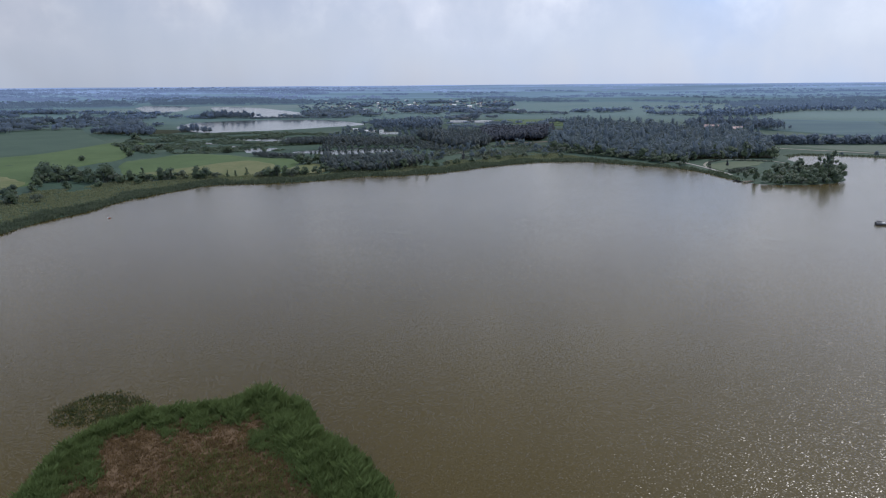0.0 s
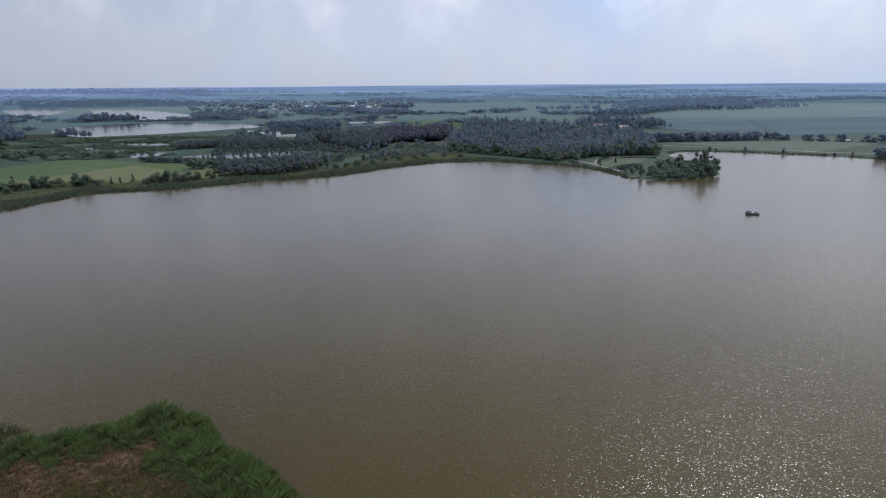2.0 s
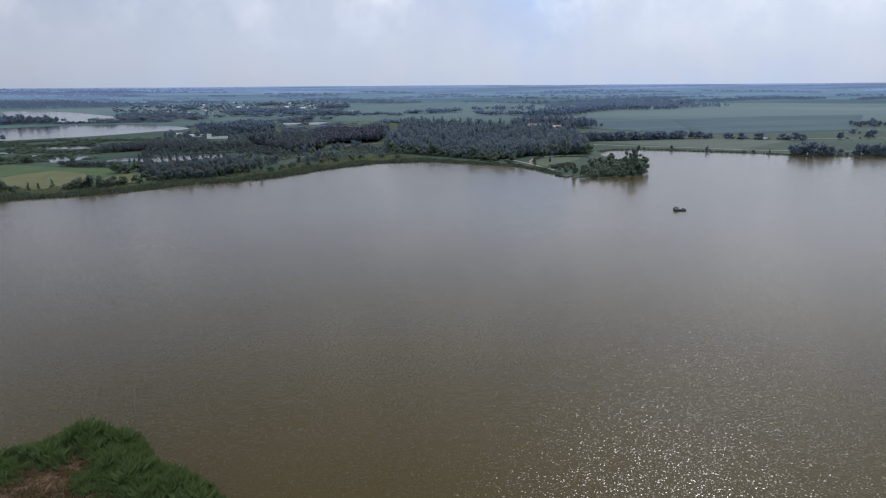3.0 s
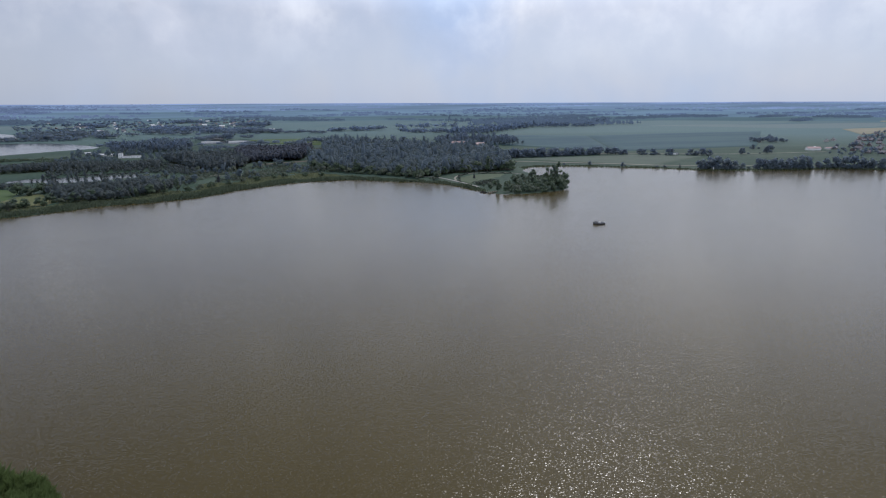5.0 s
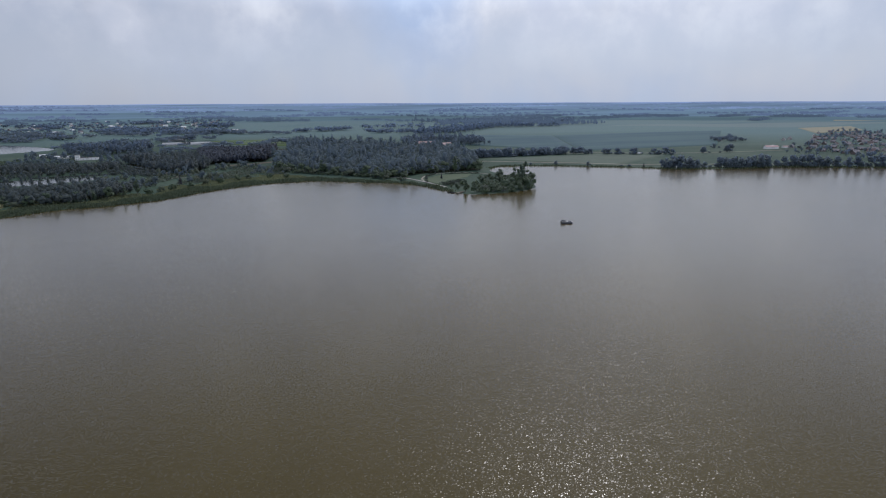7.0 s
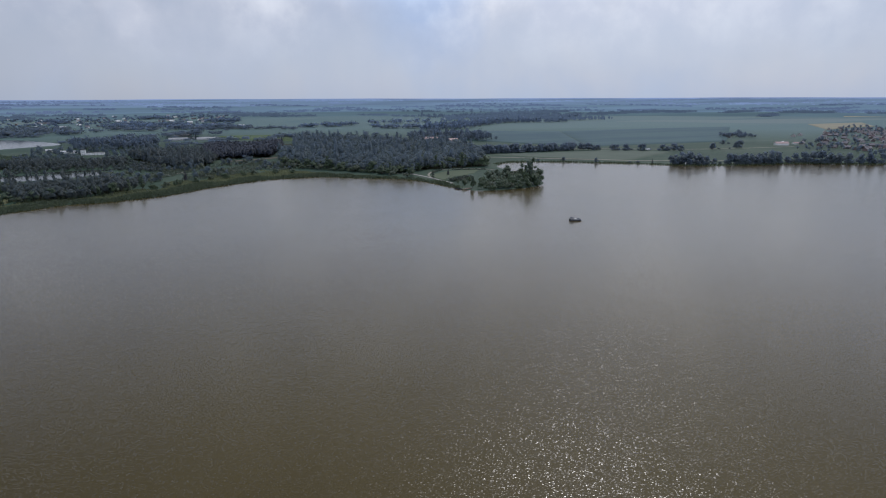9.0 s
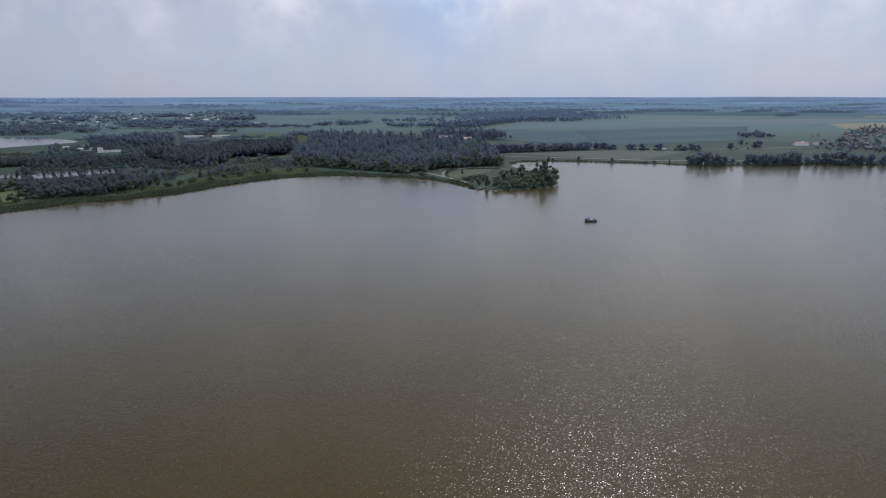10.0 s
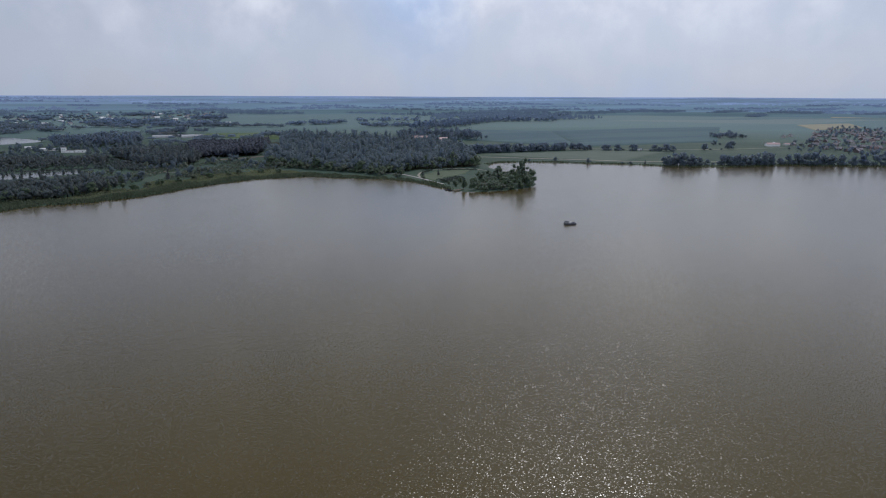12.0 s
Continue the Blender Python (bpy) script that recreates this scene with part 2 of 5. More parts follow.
def water_material(name, cell, steep, rough, silt_thin=(0.056, 0.0405, 0.006), silt_thick=(0.065, 0.047, 0.008)):
    """Silty water of many small wave faces: cell is their size, steep the slope of the steepest."""
    m = bpy.data.materials.new(name)
    m.use_nodes = True
    nt = m.node_tree
    link = nt.links.new
    b = nt.nodes["Principled BSDF"]
    b.inputs["IOR"].default_value = 1.333
    geo = nt.nodes.new("ShaderNodeNewGeometry")
    n0 = node(nt, "ShaderNodeTexNoise", Scale=0.012, Detail=4.0)
    link(geo.outputs["Position"], n0.inputs["Vector"])
    silt = ramp(nt, [(0.3, silt_thin), (0.7, silt_thick)])
    link(n0.outputs["Fac"], silt.inputs[0])
    link(silt.outputs[0], b.inputs["Base Color"])
    # wind ruffles the surface more in some lanes than in others
    mp = nt.nodes.new("ShaderNodeMapping")
    mp.inputs["Scale"].default_value = (0.006, 0.013, 1)
    mp.inputs["Rotation"].default_value = (0, 0, radians(-25))
    link(geo.outputs["Position"], mp.inputs["Vector"])
    lane = node(nt, "ShaderNodeTexNoise", Scale=1.0, Detail=4.0)
    link(mp.outputs[0], lane.inputs["Vector"])
    rg = node(nt, "ShaderNodeMapRange", From_Min=0.3, From_Max=0.7, To_Min=rough * 0.85, To_Max=rough * 1.15)
    link(lane.outputs["Fac"], rg.inputs["Value"])
    # each face leans its own way; few lean far
    fm = nt.nodes.new("ShaderNodeMapping")
    fm.inputs["Scale"].default_value = (1 / cell, 1.3 / cell, 1)
    fm.inputs["Rotation"].default_value = (0, 0, radians(20))
    link(geo.outputs["Position"], fm.inputs["Vector"])
    vo = node(nt, "ShaderNodeTexVoronoi", Scale=1.0, Randomness=1.0)
    vo.voronoi_dimensions = "2D"
    link(fm.outputs[0], vo.inputs["Vector"])
    sep = nt.nodes.new("ShaderNodeSeparateColor")
    link(vo.outputs["Color"], sep.inputs[0])

    def calc(op, a, value=None, other=None):
        n = nt.nodes.new("ShaderNodeMath")
        n.operation = op
        link(a, n.inputs[0])
        if other is not None:
            link(other, n.inputs[1])
        elif value is not None:
            n.inputs[1].default_value = value
        return n.outputs[0]

    turn = calc("MULTIPLY", sep.outputs[0], 2 * math.pi)
    lean = calc("MULTIPLY", calc("POWER", sep.outputs[1], 2.0), steep)
    worn = nt.nodes.new("ShaderNodeMath")
    worn.operation, worn.inputs[1].default_value = "MULTIPLY_ADD", 0.9
    link(lean, worn.inputs[0])
    link(rg.outputs[0], worn.inputs[2])
    link(worn.outputs[0], b.inputs["Roughness"])
    cx = calc("MULTIPLY", calc("COSINE", turn), other=lean)
    cy = calc("MULTIPLY", calc("SINE", turn), other=lean)
    comb = nt.nodes.new("ShaderNodeCombineXYZ")
    comb.inputs[2].default_value = 1.0
    link(cx, comb.inputs[0])
    link(cy, comb.inputs[1])
    nrm = nt.nodes.new("ShaderNodeVectorMath")
    nrm.operation = "NORMALIZE"
    link(comb.outputs[0], nrm.inputs[0])
    link(nrm.outputs[0], b.inputs["Normal"])
    return m


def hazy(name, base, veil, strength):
    """Distance at the edge of sight: a patchwork of fields and woods, its haze added as a glow."""
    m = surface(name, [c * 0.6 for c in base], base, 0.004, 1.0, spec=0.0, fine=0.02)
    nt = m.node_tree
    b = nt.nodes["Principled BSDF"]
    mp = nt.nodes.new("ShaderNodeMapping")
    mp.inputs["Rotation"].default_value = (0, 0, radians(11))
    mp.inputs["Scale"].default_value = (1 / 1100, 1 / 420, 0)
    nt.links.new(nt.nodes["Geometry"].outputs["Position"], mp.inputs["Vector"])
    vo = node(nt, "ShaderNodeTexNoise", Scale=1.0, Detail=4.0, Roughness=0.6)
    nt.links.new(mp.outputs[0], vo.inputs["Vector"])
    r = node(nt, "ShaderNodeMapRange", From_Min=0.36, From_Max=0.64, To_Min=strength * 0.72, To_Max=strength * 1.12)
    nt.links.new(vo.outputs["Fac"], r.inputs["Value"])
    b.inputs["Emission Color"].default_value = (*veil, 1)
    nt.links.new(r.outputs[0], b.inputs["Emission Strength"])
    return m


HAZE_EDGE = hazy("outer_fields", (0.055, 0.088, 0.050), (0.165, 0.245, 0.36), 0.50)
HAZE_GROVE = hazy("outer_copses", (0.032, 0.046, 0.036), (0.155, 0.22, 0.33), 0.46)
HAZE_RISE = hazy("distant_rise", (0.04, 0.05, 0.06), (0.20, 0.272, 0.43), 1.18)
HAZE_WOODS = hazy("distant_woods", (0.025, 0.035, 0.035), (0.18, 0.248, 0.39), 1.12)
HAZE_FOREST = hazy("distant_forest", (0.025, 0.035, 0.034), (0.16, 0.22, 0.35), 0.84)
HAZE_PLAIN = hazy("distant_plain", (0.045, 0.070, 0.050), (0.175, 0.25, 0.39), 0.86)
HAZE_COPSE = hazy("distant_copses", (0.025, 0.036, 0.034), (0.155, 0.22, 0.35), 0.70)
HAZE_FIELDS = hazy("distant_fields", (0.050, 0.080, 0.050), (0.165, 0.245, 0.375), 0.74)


def banded_crop(name):
    """A wide green crop in long uneven bands of growth."""
    m = surface(name, (0.016, 0.050, 0.032), (0.038, 0.080, 0.046), 1.0, 0.75, spec=0.1, sheen=0.14, fine=7.0)
    nt = m.node_tree
    geo = nt.nodes["Geometry"]
    mp = nt.nodes.new("ShaderNodeMapping")
    mp.inputs["Rotation"].default_value = (0, 0, radians(24))
    mp.inputs["Scale"].default_value = (0.0028, 0.017, 0)
    nt.links.new(geo.outputs["Position"], mp.inputs["Vector"])
    for n in nt.nodes:
        if n.bl_idname == "ShaderNodeTexNoise":
            nt.links.new(mp.outputs[0], n.inputs["Vector"])
        if n.bl_idname == "ShaderNodeValToRGB":
            n.color_ramp.elements[0].position, n.color_ramp.elements[1].position = 0.6, 0.84
    return m


GRASSLAND = ground_material()
WATER = water_material("lake_water", 0.155, 0.205, 0.09)
WATER_CALM = water_material("sheltered_water", 0.5, 0.05, 0.08, (0.030, 0.036, 0.030), (0.038, 0.044, 0.036))
LEAF_NEAR = leaves("fresh_leaves", (0.064, 0.100, 0.044), (0.108, 0.150, 0.068), haze_sheen=0.14)
LEAF_SHORE = leaves("shore_leaves", (0.054, 0.086, 0.040), (0.094, 0.132, 0.060), haze_sheen=0.14)
# LEAF, LEAF_MID and LEAF_FAR are paler and bluer, with haze in the colour
LEAF = leaves("broad_leaves", (0.068, 0.094, 0.070), (0.102, 0.132, 0.094), 0.06, 0.45, haze_sheen=0.44)
LEAF_DARK = leaves("dark_leaves", (0.056, 0.070, 0.055), (0.082, 0.100, 0.070), 0.06, 0.45, haze_sheen=0.22)
LEAF_MID = leaves("woodland_leaves", (0.076, 0.098, 0.080), (0.100, 0.124, 0.096), 0.05, 0.45, haze_sheen=0.6)
LEAF_FAR = leaves("far_leaves", (0.074, 0.098, 0.080), (0.094, 0.122, 0.092), 0.04, 0.45, haze_sheen=0.9)
LEAF_WILLOW = leaves("willow_leaves", (0.072, 0.096, 0.054), (0.125, 0.152, 0.086), haze_sheen=0.14)
LEAF_NEEDLE = leaves("pine_needles", (0.044, 0.048, 0.052), (0.056, 0.060, 0.062), 0.04, 0.4, haze_sheen=0.2)
REED = leaves("reed_blades", (0.066, 0.106, 0.034), (0.134, 0.184, 0.064), 0.3, haze_sheen=0.0)
REED_BELT = leaves("reed_belt_blades", (0.074, 0.098, 0.060), (0.114, 0.140, 0.086), 0.15, 0.5)
SEDGE = leaves("sedge_blades", (0.118, 0.142, 0.070), (0.190, 0.208, 0.112), 0.15, 0.5)
REED_DRY = leaves("dry_reed_blades", (0.130, 0.088, 0.042), (0.200, 0.136, 0.066), 0.2, haze_sheen=0.0)
ISLE_GRASS = leaves("olive_grass", (0.095, 0.108, 0.028), (0.150, 0.160, 0.050), 0.25, 0.5)
WEED = leaves("water_weed", (0.050, 0.066, 0.022), (0.080, 0.100, 0.036), 0.2, 0.5)
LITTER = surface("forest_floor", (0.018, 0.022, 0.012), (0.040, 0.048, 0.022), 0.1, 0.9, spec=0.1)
BARK = surface("bark", (0.05, 0.040, 0.030), (0.13, 0.11, 0.09), 1.2, 0.9, bump=0.03)
MEADOW = surface("meadow_grass", (0.058, 0.098, 0.034), (0.094, 0.138, 0.052), 0.02, 0.75, spec=0.1, sheen=0.008, fine=0.4)
MEADOW_PALE = surface("mown_meadow", (0.094, 0.122, 0.048), (0.185, 0.182, 0.090), 0.022, 0.8, spec=0.1, sheen=0.008, fine=0.4)
CROP_DARK = surface("dense_crop", (0.040, 0.072, 0.050), (0.062, 0.100, 0.066), 0.02, 0.7, spec=0.1, sheen=0.008, fine=0.3)
CROP_GREEN = banded_crop("green_crop")
RIPE = surface("ripe_grain", (0.175, 0.168, 0.105), (0.245, 0.228, 0.150), 0.01, 0.8, fine=0.3)
LAWN = surface("lawn_grass", (0.030, 0.058, 0.020), (0.054, 0.088, 0.032), 0.06, 0.8, fine=1.2)
SHORE_GRASS = surface("shore_grass", (0.028, 0.056, 0.028), (0.048, 0.080, 0.042), 0.05, 0.8, fine=0.6, sheen=0.02)
DRY_GRASS = surface("dry_brown_grass", (0.085, 0.068, 0.050), (0.140, 0.110, 0.080), 0.15, 0.85)
MUD = surface("brown_mud_and_litter", (0.095, 0.058, 0.028), (0.145, 0.094, 0.048), 0.25, 0.85, bump=0.12, bump_scale=2.5)
SAND = surface("pale_gravel", (0.20, 0.19, 0.15), (0.34, 0.32, 0.26), 0.3, 0.9)
CONCRETE = surface("pale_concrete", (0.30, 0.29, 0.27), (0.44, 0.42, 0.39), 0.4, 0.85)
PLASTER = surface("pale_plaster", (0.20, 0.19, 0.185), (0.38, 0.36, 0.34), 0.3, 0.9, by_object=0.25)
WHITE = surface("white_paint", (0.72, 0.72, 0.70), (0.86, 0.86, 0.84), 0.5, 0.6)
BRICK = surface("weathered_brick_wall", (0.085, 0.072, 0.074), (0.145, 0.118, 0.116), 0.5, 0.9, by_object=0.2)
TILE_RED = surface("red_roof_tiles", (0.070, 0.054, 0.062), (0.125, 0.086, 0.090), 0.35, 0.75, by_object=0.15)
TILE_PINK = surface("weathered_red_sheet_roof", (0.33, 0.21, 0.20), (0.46, 0.33, 0.32), 0.2, 0.6)
TILE_GREY = surface("grey_roof_sheets", (0.10, 0.095, 0.105), (0.23, 0.215, 0.23), 0.35, 0.7, by_object=0.25)
ROOF_PALE = surface("pale_metal_roof", (0.62, 0.63, 0.65), (0.80, 0.80, 0.82), 0.3, 0.45)
FILM = surface("greenhouse_film", (0.30, 0.31, 0.32), (0.46, 0.47, 0.48), 0.3, 0.5)
GLASS = surface("window_glass", (0.02, 0.025, 0.03), (0.04, 0.05, 0.06), 1.0, 0.08)
WOOD = surface("weathered_boards", (0.11, 0.085, 0.06), (0.25, 0.20, 0.15), 1.5, 0.85)
HULL = surface("dark_blue_hull_paint", (0.015, 0.02, 0.035), (0.04, 0.05, 0.075), 1.5, 0.35)
STEEL = surface("galvanised_steel", (0.40, 0.41, 0.42), (0.58, 0.59, 0.60), 3.0, 0.35, metal=1.0)
CANVAS = surface("dark_blue_canvas", (0.03, 0.038, 0.06), (0.06, 0.075, 0.11), 2.0, 0.8)
RUBBER = surface("black_rubber", (0.015, 0.015, 0.015), (0.035, 0.035, 0.035), 4.0, 0.8)
FLOAT_RED = surface("faded_red_plastic", (0.24, 0.07, 0.05), (0.36, 0.14, 0.10), 3.0, 0.5)

# ---- building helpers ----
def part(name, bm, material, parent=None, label=""):
    """Links a bmesh as one mesh object, under a thing or a part."""
    me = bpy.data.meshes.new(name)
    bm.to_mesh(me)
    bm.free()
    me.materials.append(material)
    ob = new(name, me)
    if parent is not None:
        ob.parent = parent
    return tagged(ob, label)


def box(bm, x0, y0, z0, x1, y1, z1, bevel=0.0):
    made = bmesh.ops.create_cube(bm, size=1.0)["verts"]
    bmesh.ops.scale(bm, vec=(x1 - x0, y1 - y0, z1 - z0), verts=made)
    bmesh.ops.translate(bm, vec=((x0 + x1) / 2, (y0 + y1) / 2, (z0 + z1) / 2), verts=made)
    if bevel:
        bmesh.ops.bevel(bm, geom=list({e for v in made for e in v.link_edges}), offset=bevel, segments=2, affect="EDGES")
    return bm


def rod(bm, a, b, r0, r1=None, sides=6):
    """A tapered rod from a to b."""
    a, b = Vector(a), Vector(b)
    m = Matrix.Translation((a + b) / 2) @ (b - a).to_track_quat("Z", "Y").to_matrix().to_4x4()
    bmesh.ops.create_cone(bm, cap_ends=True, segments=sides, radius1=r0, radius2=r0 if r1 is None else r1, depth=(b - a).length, matrix=m)
    return bm


def faces_mesh(name, corners, materials, index=None, normals=None):
    """A mesh of loose polygons: corners is an array (faces, 3 or 4, 3)."""
    n, k = corners.shape[:2]
    me = bpy.data.meshes.new(name)
    me.vertices.add(n * k)
    me.vertices.foreach_set("co", corners.astype(np.float32).ravel())
    me.loops.add(n * k)
    me.loops.foreach_set("vertex_index", np.arange(n * k, dtype=np.int32))
    me.polygons.add(n)
    me.polygons.foreach_set("loop_start", np.arange(0, n * k, k, dtype=np.int32))
    for m in materials:
        me.materials.append(m)
    if index is not None:
        me.polygons.foreach_set("material_index", index.astype(np.int32))
    me.update()
    if normals is not None:
        me.polygons.foreach_set("use_smooth", np.ones(n, dtype=bool))
        me.normals_split_custom_set_from_vertices(normals.reshape(-1, 3).astype(np.float32) if normals.ndim == 3 else np.repeat(normals.astype(np.float32), k, axis=0))
    return me


def grid_mesh(name, x, y, z, material):
    """A sheet from arrays of one shape."""
    r, c = x.shape
    co = np.stack([x, y, z], -1).reshape(-1, 3)
    i = np.arange(r * c).reshape(r, c)
    q = np.stack([i[:-1, :-1], i[:-1, 1:], i[1:, 1:], i[1:, :-1]], -1).reshape(-1, 4)
    me = bpy.data.meshes.new(name)
    me.vertices.add(len(co))
    me.vertices.foreach_set("co", co.astype(np.float32).ravel())
    me.loops.add(q.size)
    me.loops.foreach_set("vertex_index", q.astype(np.int32).ravel())
    me.polygons.add(len(q))
    me.polygons.foreach_set("loop_start", np.arange(0, q.size, 4, dtype=np.int32))
    me.polygons.foreach_set("use_smooth", np.ones(len(q), dtype=bool))
    me.materials.append(material)
    me.update()
    return me


# ---- the lie of the land ----
def curve(points, closed=True, n=4):
    """A smooth line through the given turning points."""
    p = np.array(points, float)
    if closed:
        q = np.vstack([p[-1], p, p[0], p[1]])
    else:
        q = np.vstack([2 * p[0] - p[1], p, 2 * p[-1] - p[-2]])
    out = []
    for k in range(1, len(q) - 2):
        a, b, c, d = q[k - 1:k + 3]
        for s in np.linspace(0, 1, n, endpoint=False):
            out.append(0.5 * (2 * b + (c - a) * s + (2 * a - 5 * b + 4 * c - d) * s ** 2 + (3 * b - a - 3 * c + d) * s ** 3))
    if not closed:
        out.append(p[-1])
    return np.array(out)


def inside_depth(px, py, poly):
    """Metres from the outline, positive inside it."""
    a, b = poly, np.roll(poly, -1, axis=0)
    best = np.full(px.shape, 1e9)
    odd = np.zeros(px.shape, bool)
    for (ax, ay), (bx, by) in zip(a, b):
        dx, dy = bx - ax, by - ay
        s = np.clip(((px - ax) * dx + (py - ay) * dy) / (dx * dx + dy * dy + 1e-9), 0, 1)
        best = np.minimum(best, (px - ax - s * dx) ** 2 + (py - ay - s * dy) ** 2)
        odd ^= ((ay > py) != (by > py)) & (px < (bx - ax) * (py - ay) / (by - ay + 1e-12) + ax)
    return np.where(odd, 1.0, -1.0) * np.sqrt(best)


WEST_SHORE = [(-300, -60), (-270, 80), (-215, 190), (-189, 250), (-185, 275), (-176, 305), (-175, 325), (-165, 352), (-150, 384), (-131, 394), (-94, 400), (-72, 414),
              (-50, 425), (-28, 429), (-2, 440), (16, 457), (46, 482), (78, 497), (112, 498), (139, 476), (163, 460), (176, 438), (180, 412), (184, 394), (187, 380)]
EAST_SHORE = [(200, 375), (217, 375), (235, 380), (249, 392), (256, 408), (261, 430), (265, 455), (268, 480), (272, 504), (286, 524), (300, 531), (335, 520), (370, 493),
              (400, 470), (420, 446), (447, 431), (492, 416), (526, 412), (568, 386), (604, 367), (700, 320), (850, 220), (960, 60), (980, -200), (700, -520), (200, -640), (-200, -480)]
LAKE = curve(WEST_SHORE + EAST_SHORE)
ISLAND = curve([(-64, 84), (-65, 95), (-60, 105), (-51, 109), (-43, 111), (-36, 115), (-27, 110.5), (-22, 101), (-14, 93), (-8, 83), (-4, 68), (-10, 52), (-32, 44), (-55, 50), (-63, 66)])
SHOAL = curve([(-71, 103), (-74, 110), (-68, 116.5), (-61, 115), (-56, 109), (-62, 104)])
FAR_LAKES = [
    curve([(-407, 1020), (-384, 940), (-318, 850), (-270, 862), (-215, 892), (-160, 950), (-122, 992), (-150, 1062), (-200, 1130), (-266, 1155), (-340, 1142), (-404, 1085)]),
    curve([(-990, 2083), (-790, 1990), (-690, 1760), (-640, 1542), (-700, 1540), (-790, 1700), (-900, 1900)]),
    curve([(-660, 1880), (-520, 1790), (-400, 1600), (-310, 1420), (-282, 1245), (-340, 1250), (-404, 1300), (-480, 1400), (-560, 1600)]),
]
PONDS = [(-198, 724, 46, 18, -18), (-207, 648, 10, 8, 0), (-176, 608, 16, 21, 10), (-246, 681, 18, 5, -47), (-88, 588, 50, 19, 6), (-62, 620, 44, 7, 8), (58, 1065, 34, 40, 0)]


def pond_outline(cx, cy, rx, ry, turn):
    a = np.linspace(0, 2 * math.pi, 22, endpoint=False)
    w = 1 + 0.16 * np.sin(3 * a + cx) + 0.1 * np.sin(5 * a + cy)
    x, y, c, s = rx * np.cos(a) * w, ry * np.sin(a) * w, math.cos(radians(turn)), math.sin(radians(turn))
    return np.stack([cx + c * x - s * y, cy + s * x + c * y], -1)


WATERS = [LAKE] + FAR_LAKES + [pond_outline(*p) for p in PONDS]


def shore_distance(px, py):
    """Metres from the nearest water, negative on water."""
    d = np.full(px.shape, 400.0)
    for w in WATERS:
        lo, hi = w.min(0) - 130, w.max(0) + 130
        m = (px > lo[0]) & (px < hi[0]) & (py > lo[1]) & (py < hi[1])
        if m.any():
            d[m] = np.minimum(d[m], -inside_depth(px[m], py[m], w))
    m = (px > -110) & (px < 30) & (py > 10) & (py < 150)
    if m.any():
        d[m] = np.maximum(d[m], inside_depth(px[m], py[m], ISLAND))
    return d


def swell(px, py):
    return (np.sin(px / 310 + 1.3) * np.cos(py / 270 + 0.4) + 0.6 * np.sin(px / 140 + py / 190) + 0.35 * np.sin(px / 63 - py / 71 + 2))


def height(px, py, d=None):
    """Height of the ground over the lake's level."""
    px, py = np.asarray(px, float), np.asarray(py, float)
    d = shore_distance(px, py) if d is None else d
    r = np.hypot(px, py)
    land = 0.10 * np.clip(d, 0, 3) + 0.012 * np.clip(d - 3, 0, 60) + np.clip((d - 20) / 100, 0, 1) * (0.35 + 0.3 * swell(px, py))
    rise = np.clip((r - 900) / 900, 0, 1) * 2.2 * (swell(px * 0.7, py * 0.7) + 0.8) * np.clip((px + 0.15 * py) / 400, 0, 1)
    t = np.clip((r - 2100) / 2650, 0, 1)
    far = 42.0 * t * t * (3 - 2 * t)
    h = land + np.clip(d / 60, 0, 1) * rise + far
    return np.where(d > 0, h, np.maximum(d * 0.13, -2.0))


def at(x, y, sink=0.0):
    return float(height(np.array([x]), np.array([y]))[0]) - sink


def steps(*spans):
    out = [spans[0][0]]
    for a, b, s in spans:
        out += list(np.linspace(a, b, max(2, int(round((b - a) / s)) + 1))[1:])
    return np.array(out)


gx, gy = np.meshgrid(steps((-4950, -2400, 150), (-2400, -1000, 50), (-1000, -320, 12), (-320, -90, 4.6), (-90, 0, 2.0), (0, 640, 5), (640, 1400, 16), (1400, 2600, 60), (2600, 4950, 150)),
                     steps((-4950, -900, 250), (-900, 20, 40), (20, 130, 2.0), (130, 560, 4.4), (560, 1250, 10), (1250, 2200, 24), (2200, 4950, 110)))
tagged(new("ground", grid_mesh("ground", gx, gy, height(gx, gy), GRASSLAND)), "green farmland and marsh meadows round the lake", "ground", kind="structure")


def sheet(name, x0, y0, x1, y1, z, material, label, category):
    n = 24
    x, y = np.meshgrid(np.linspace(x0, x1, n), np.linspace(y0, y1, n))
    return tagged(new(name, grid_mesh(name, x, y, np.full_like(x, z), material)), label, category, kind="structure")


sheet("lake_water", -420, -760, 1100, 560, 0.0, WATER, "brown murky lake water, ruffled and glittering", "water")


def pool(name, outline, label):
    """Still water a little wider than its outline, under the banks."""
    mid = outline.mean(0)
    p = mid + (outline - mid) * 1.04
    co = np.column_stack([p, np.zeros(len(p))])
    q = np.roll(co, -1, axis=0)
    c = np.repeat([[mid[0], mid[1], 0.0]], len(p), axis=0)
    return tagged(new(name, faces_mesh(name, np.stack([c, co, q], 1), [WATER_CALM])), label, "water", kind="structure")


for w in WATERS[1:4]:
    pool("far_lake_water", w, "pale far lake reflecting the sky")
for w in WATERS[4:]:
    pool("pond_water", w, "pale pond water among marsh trees")


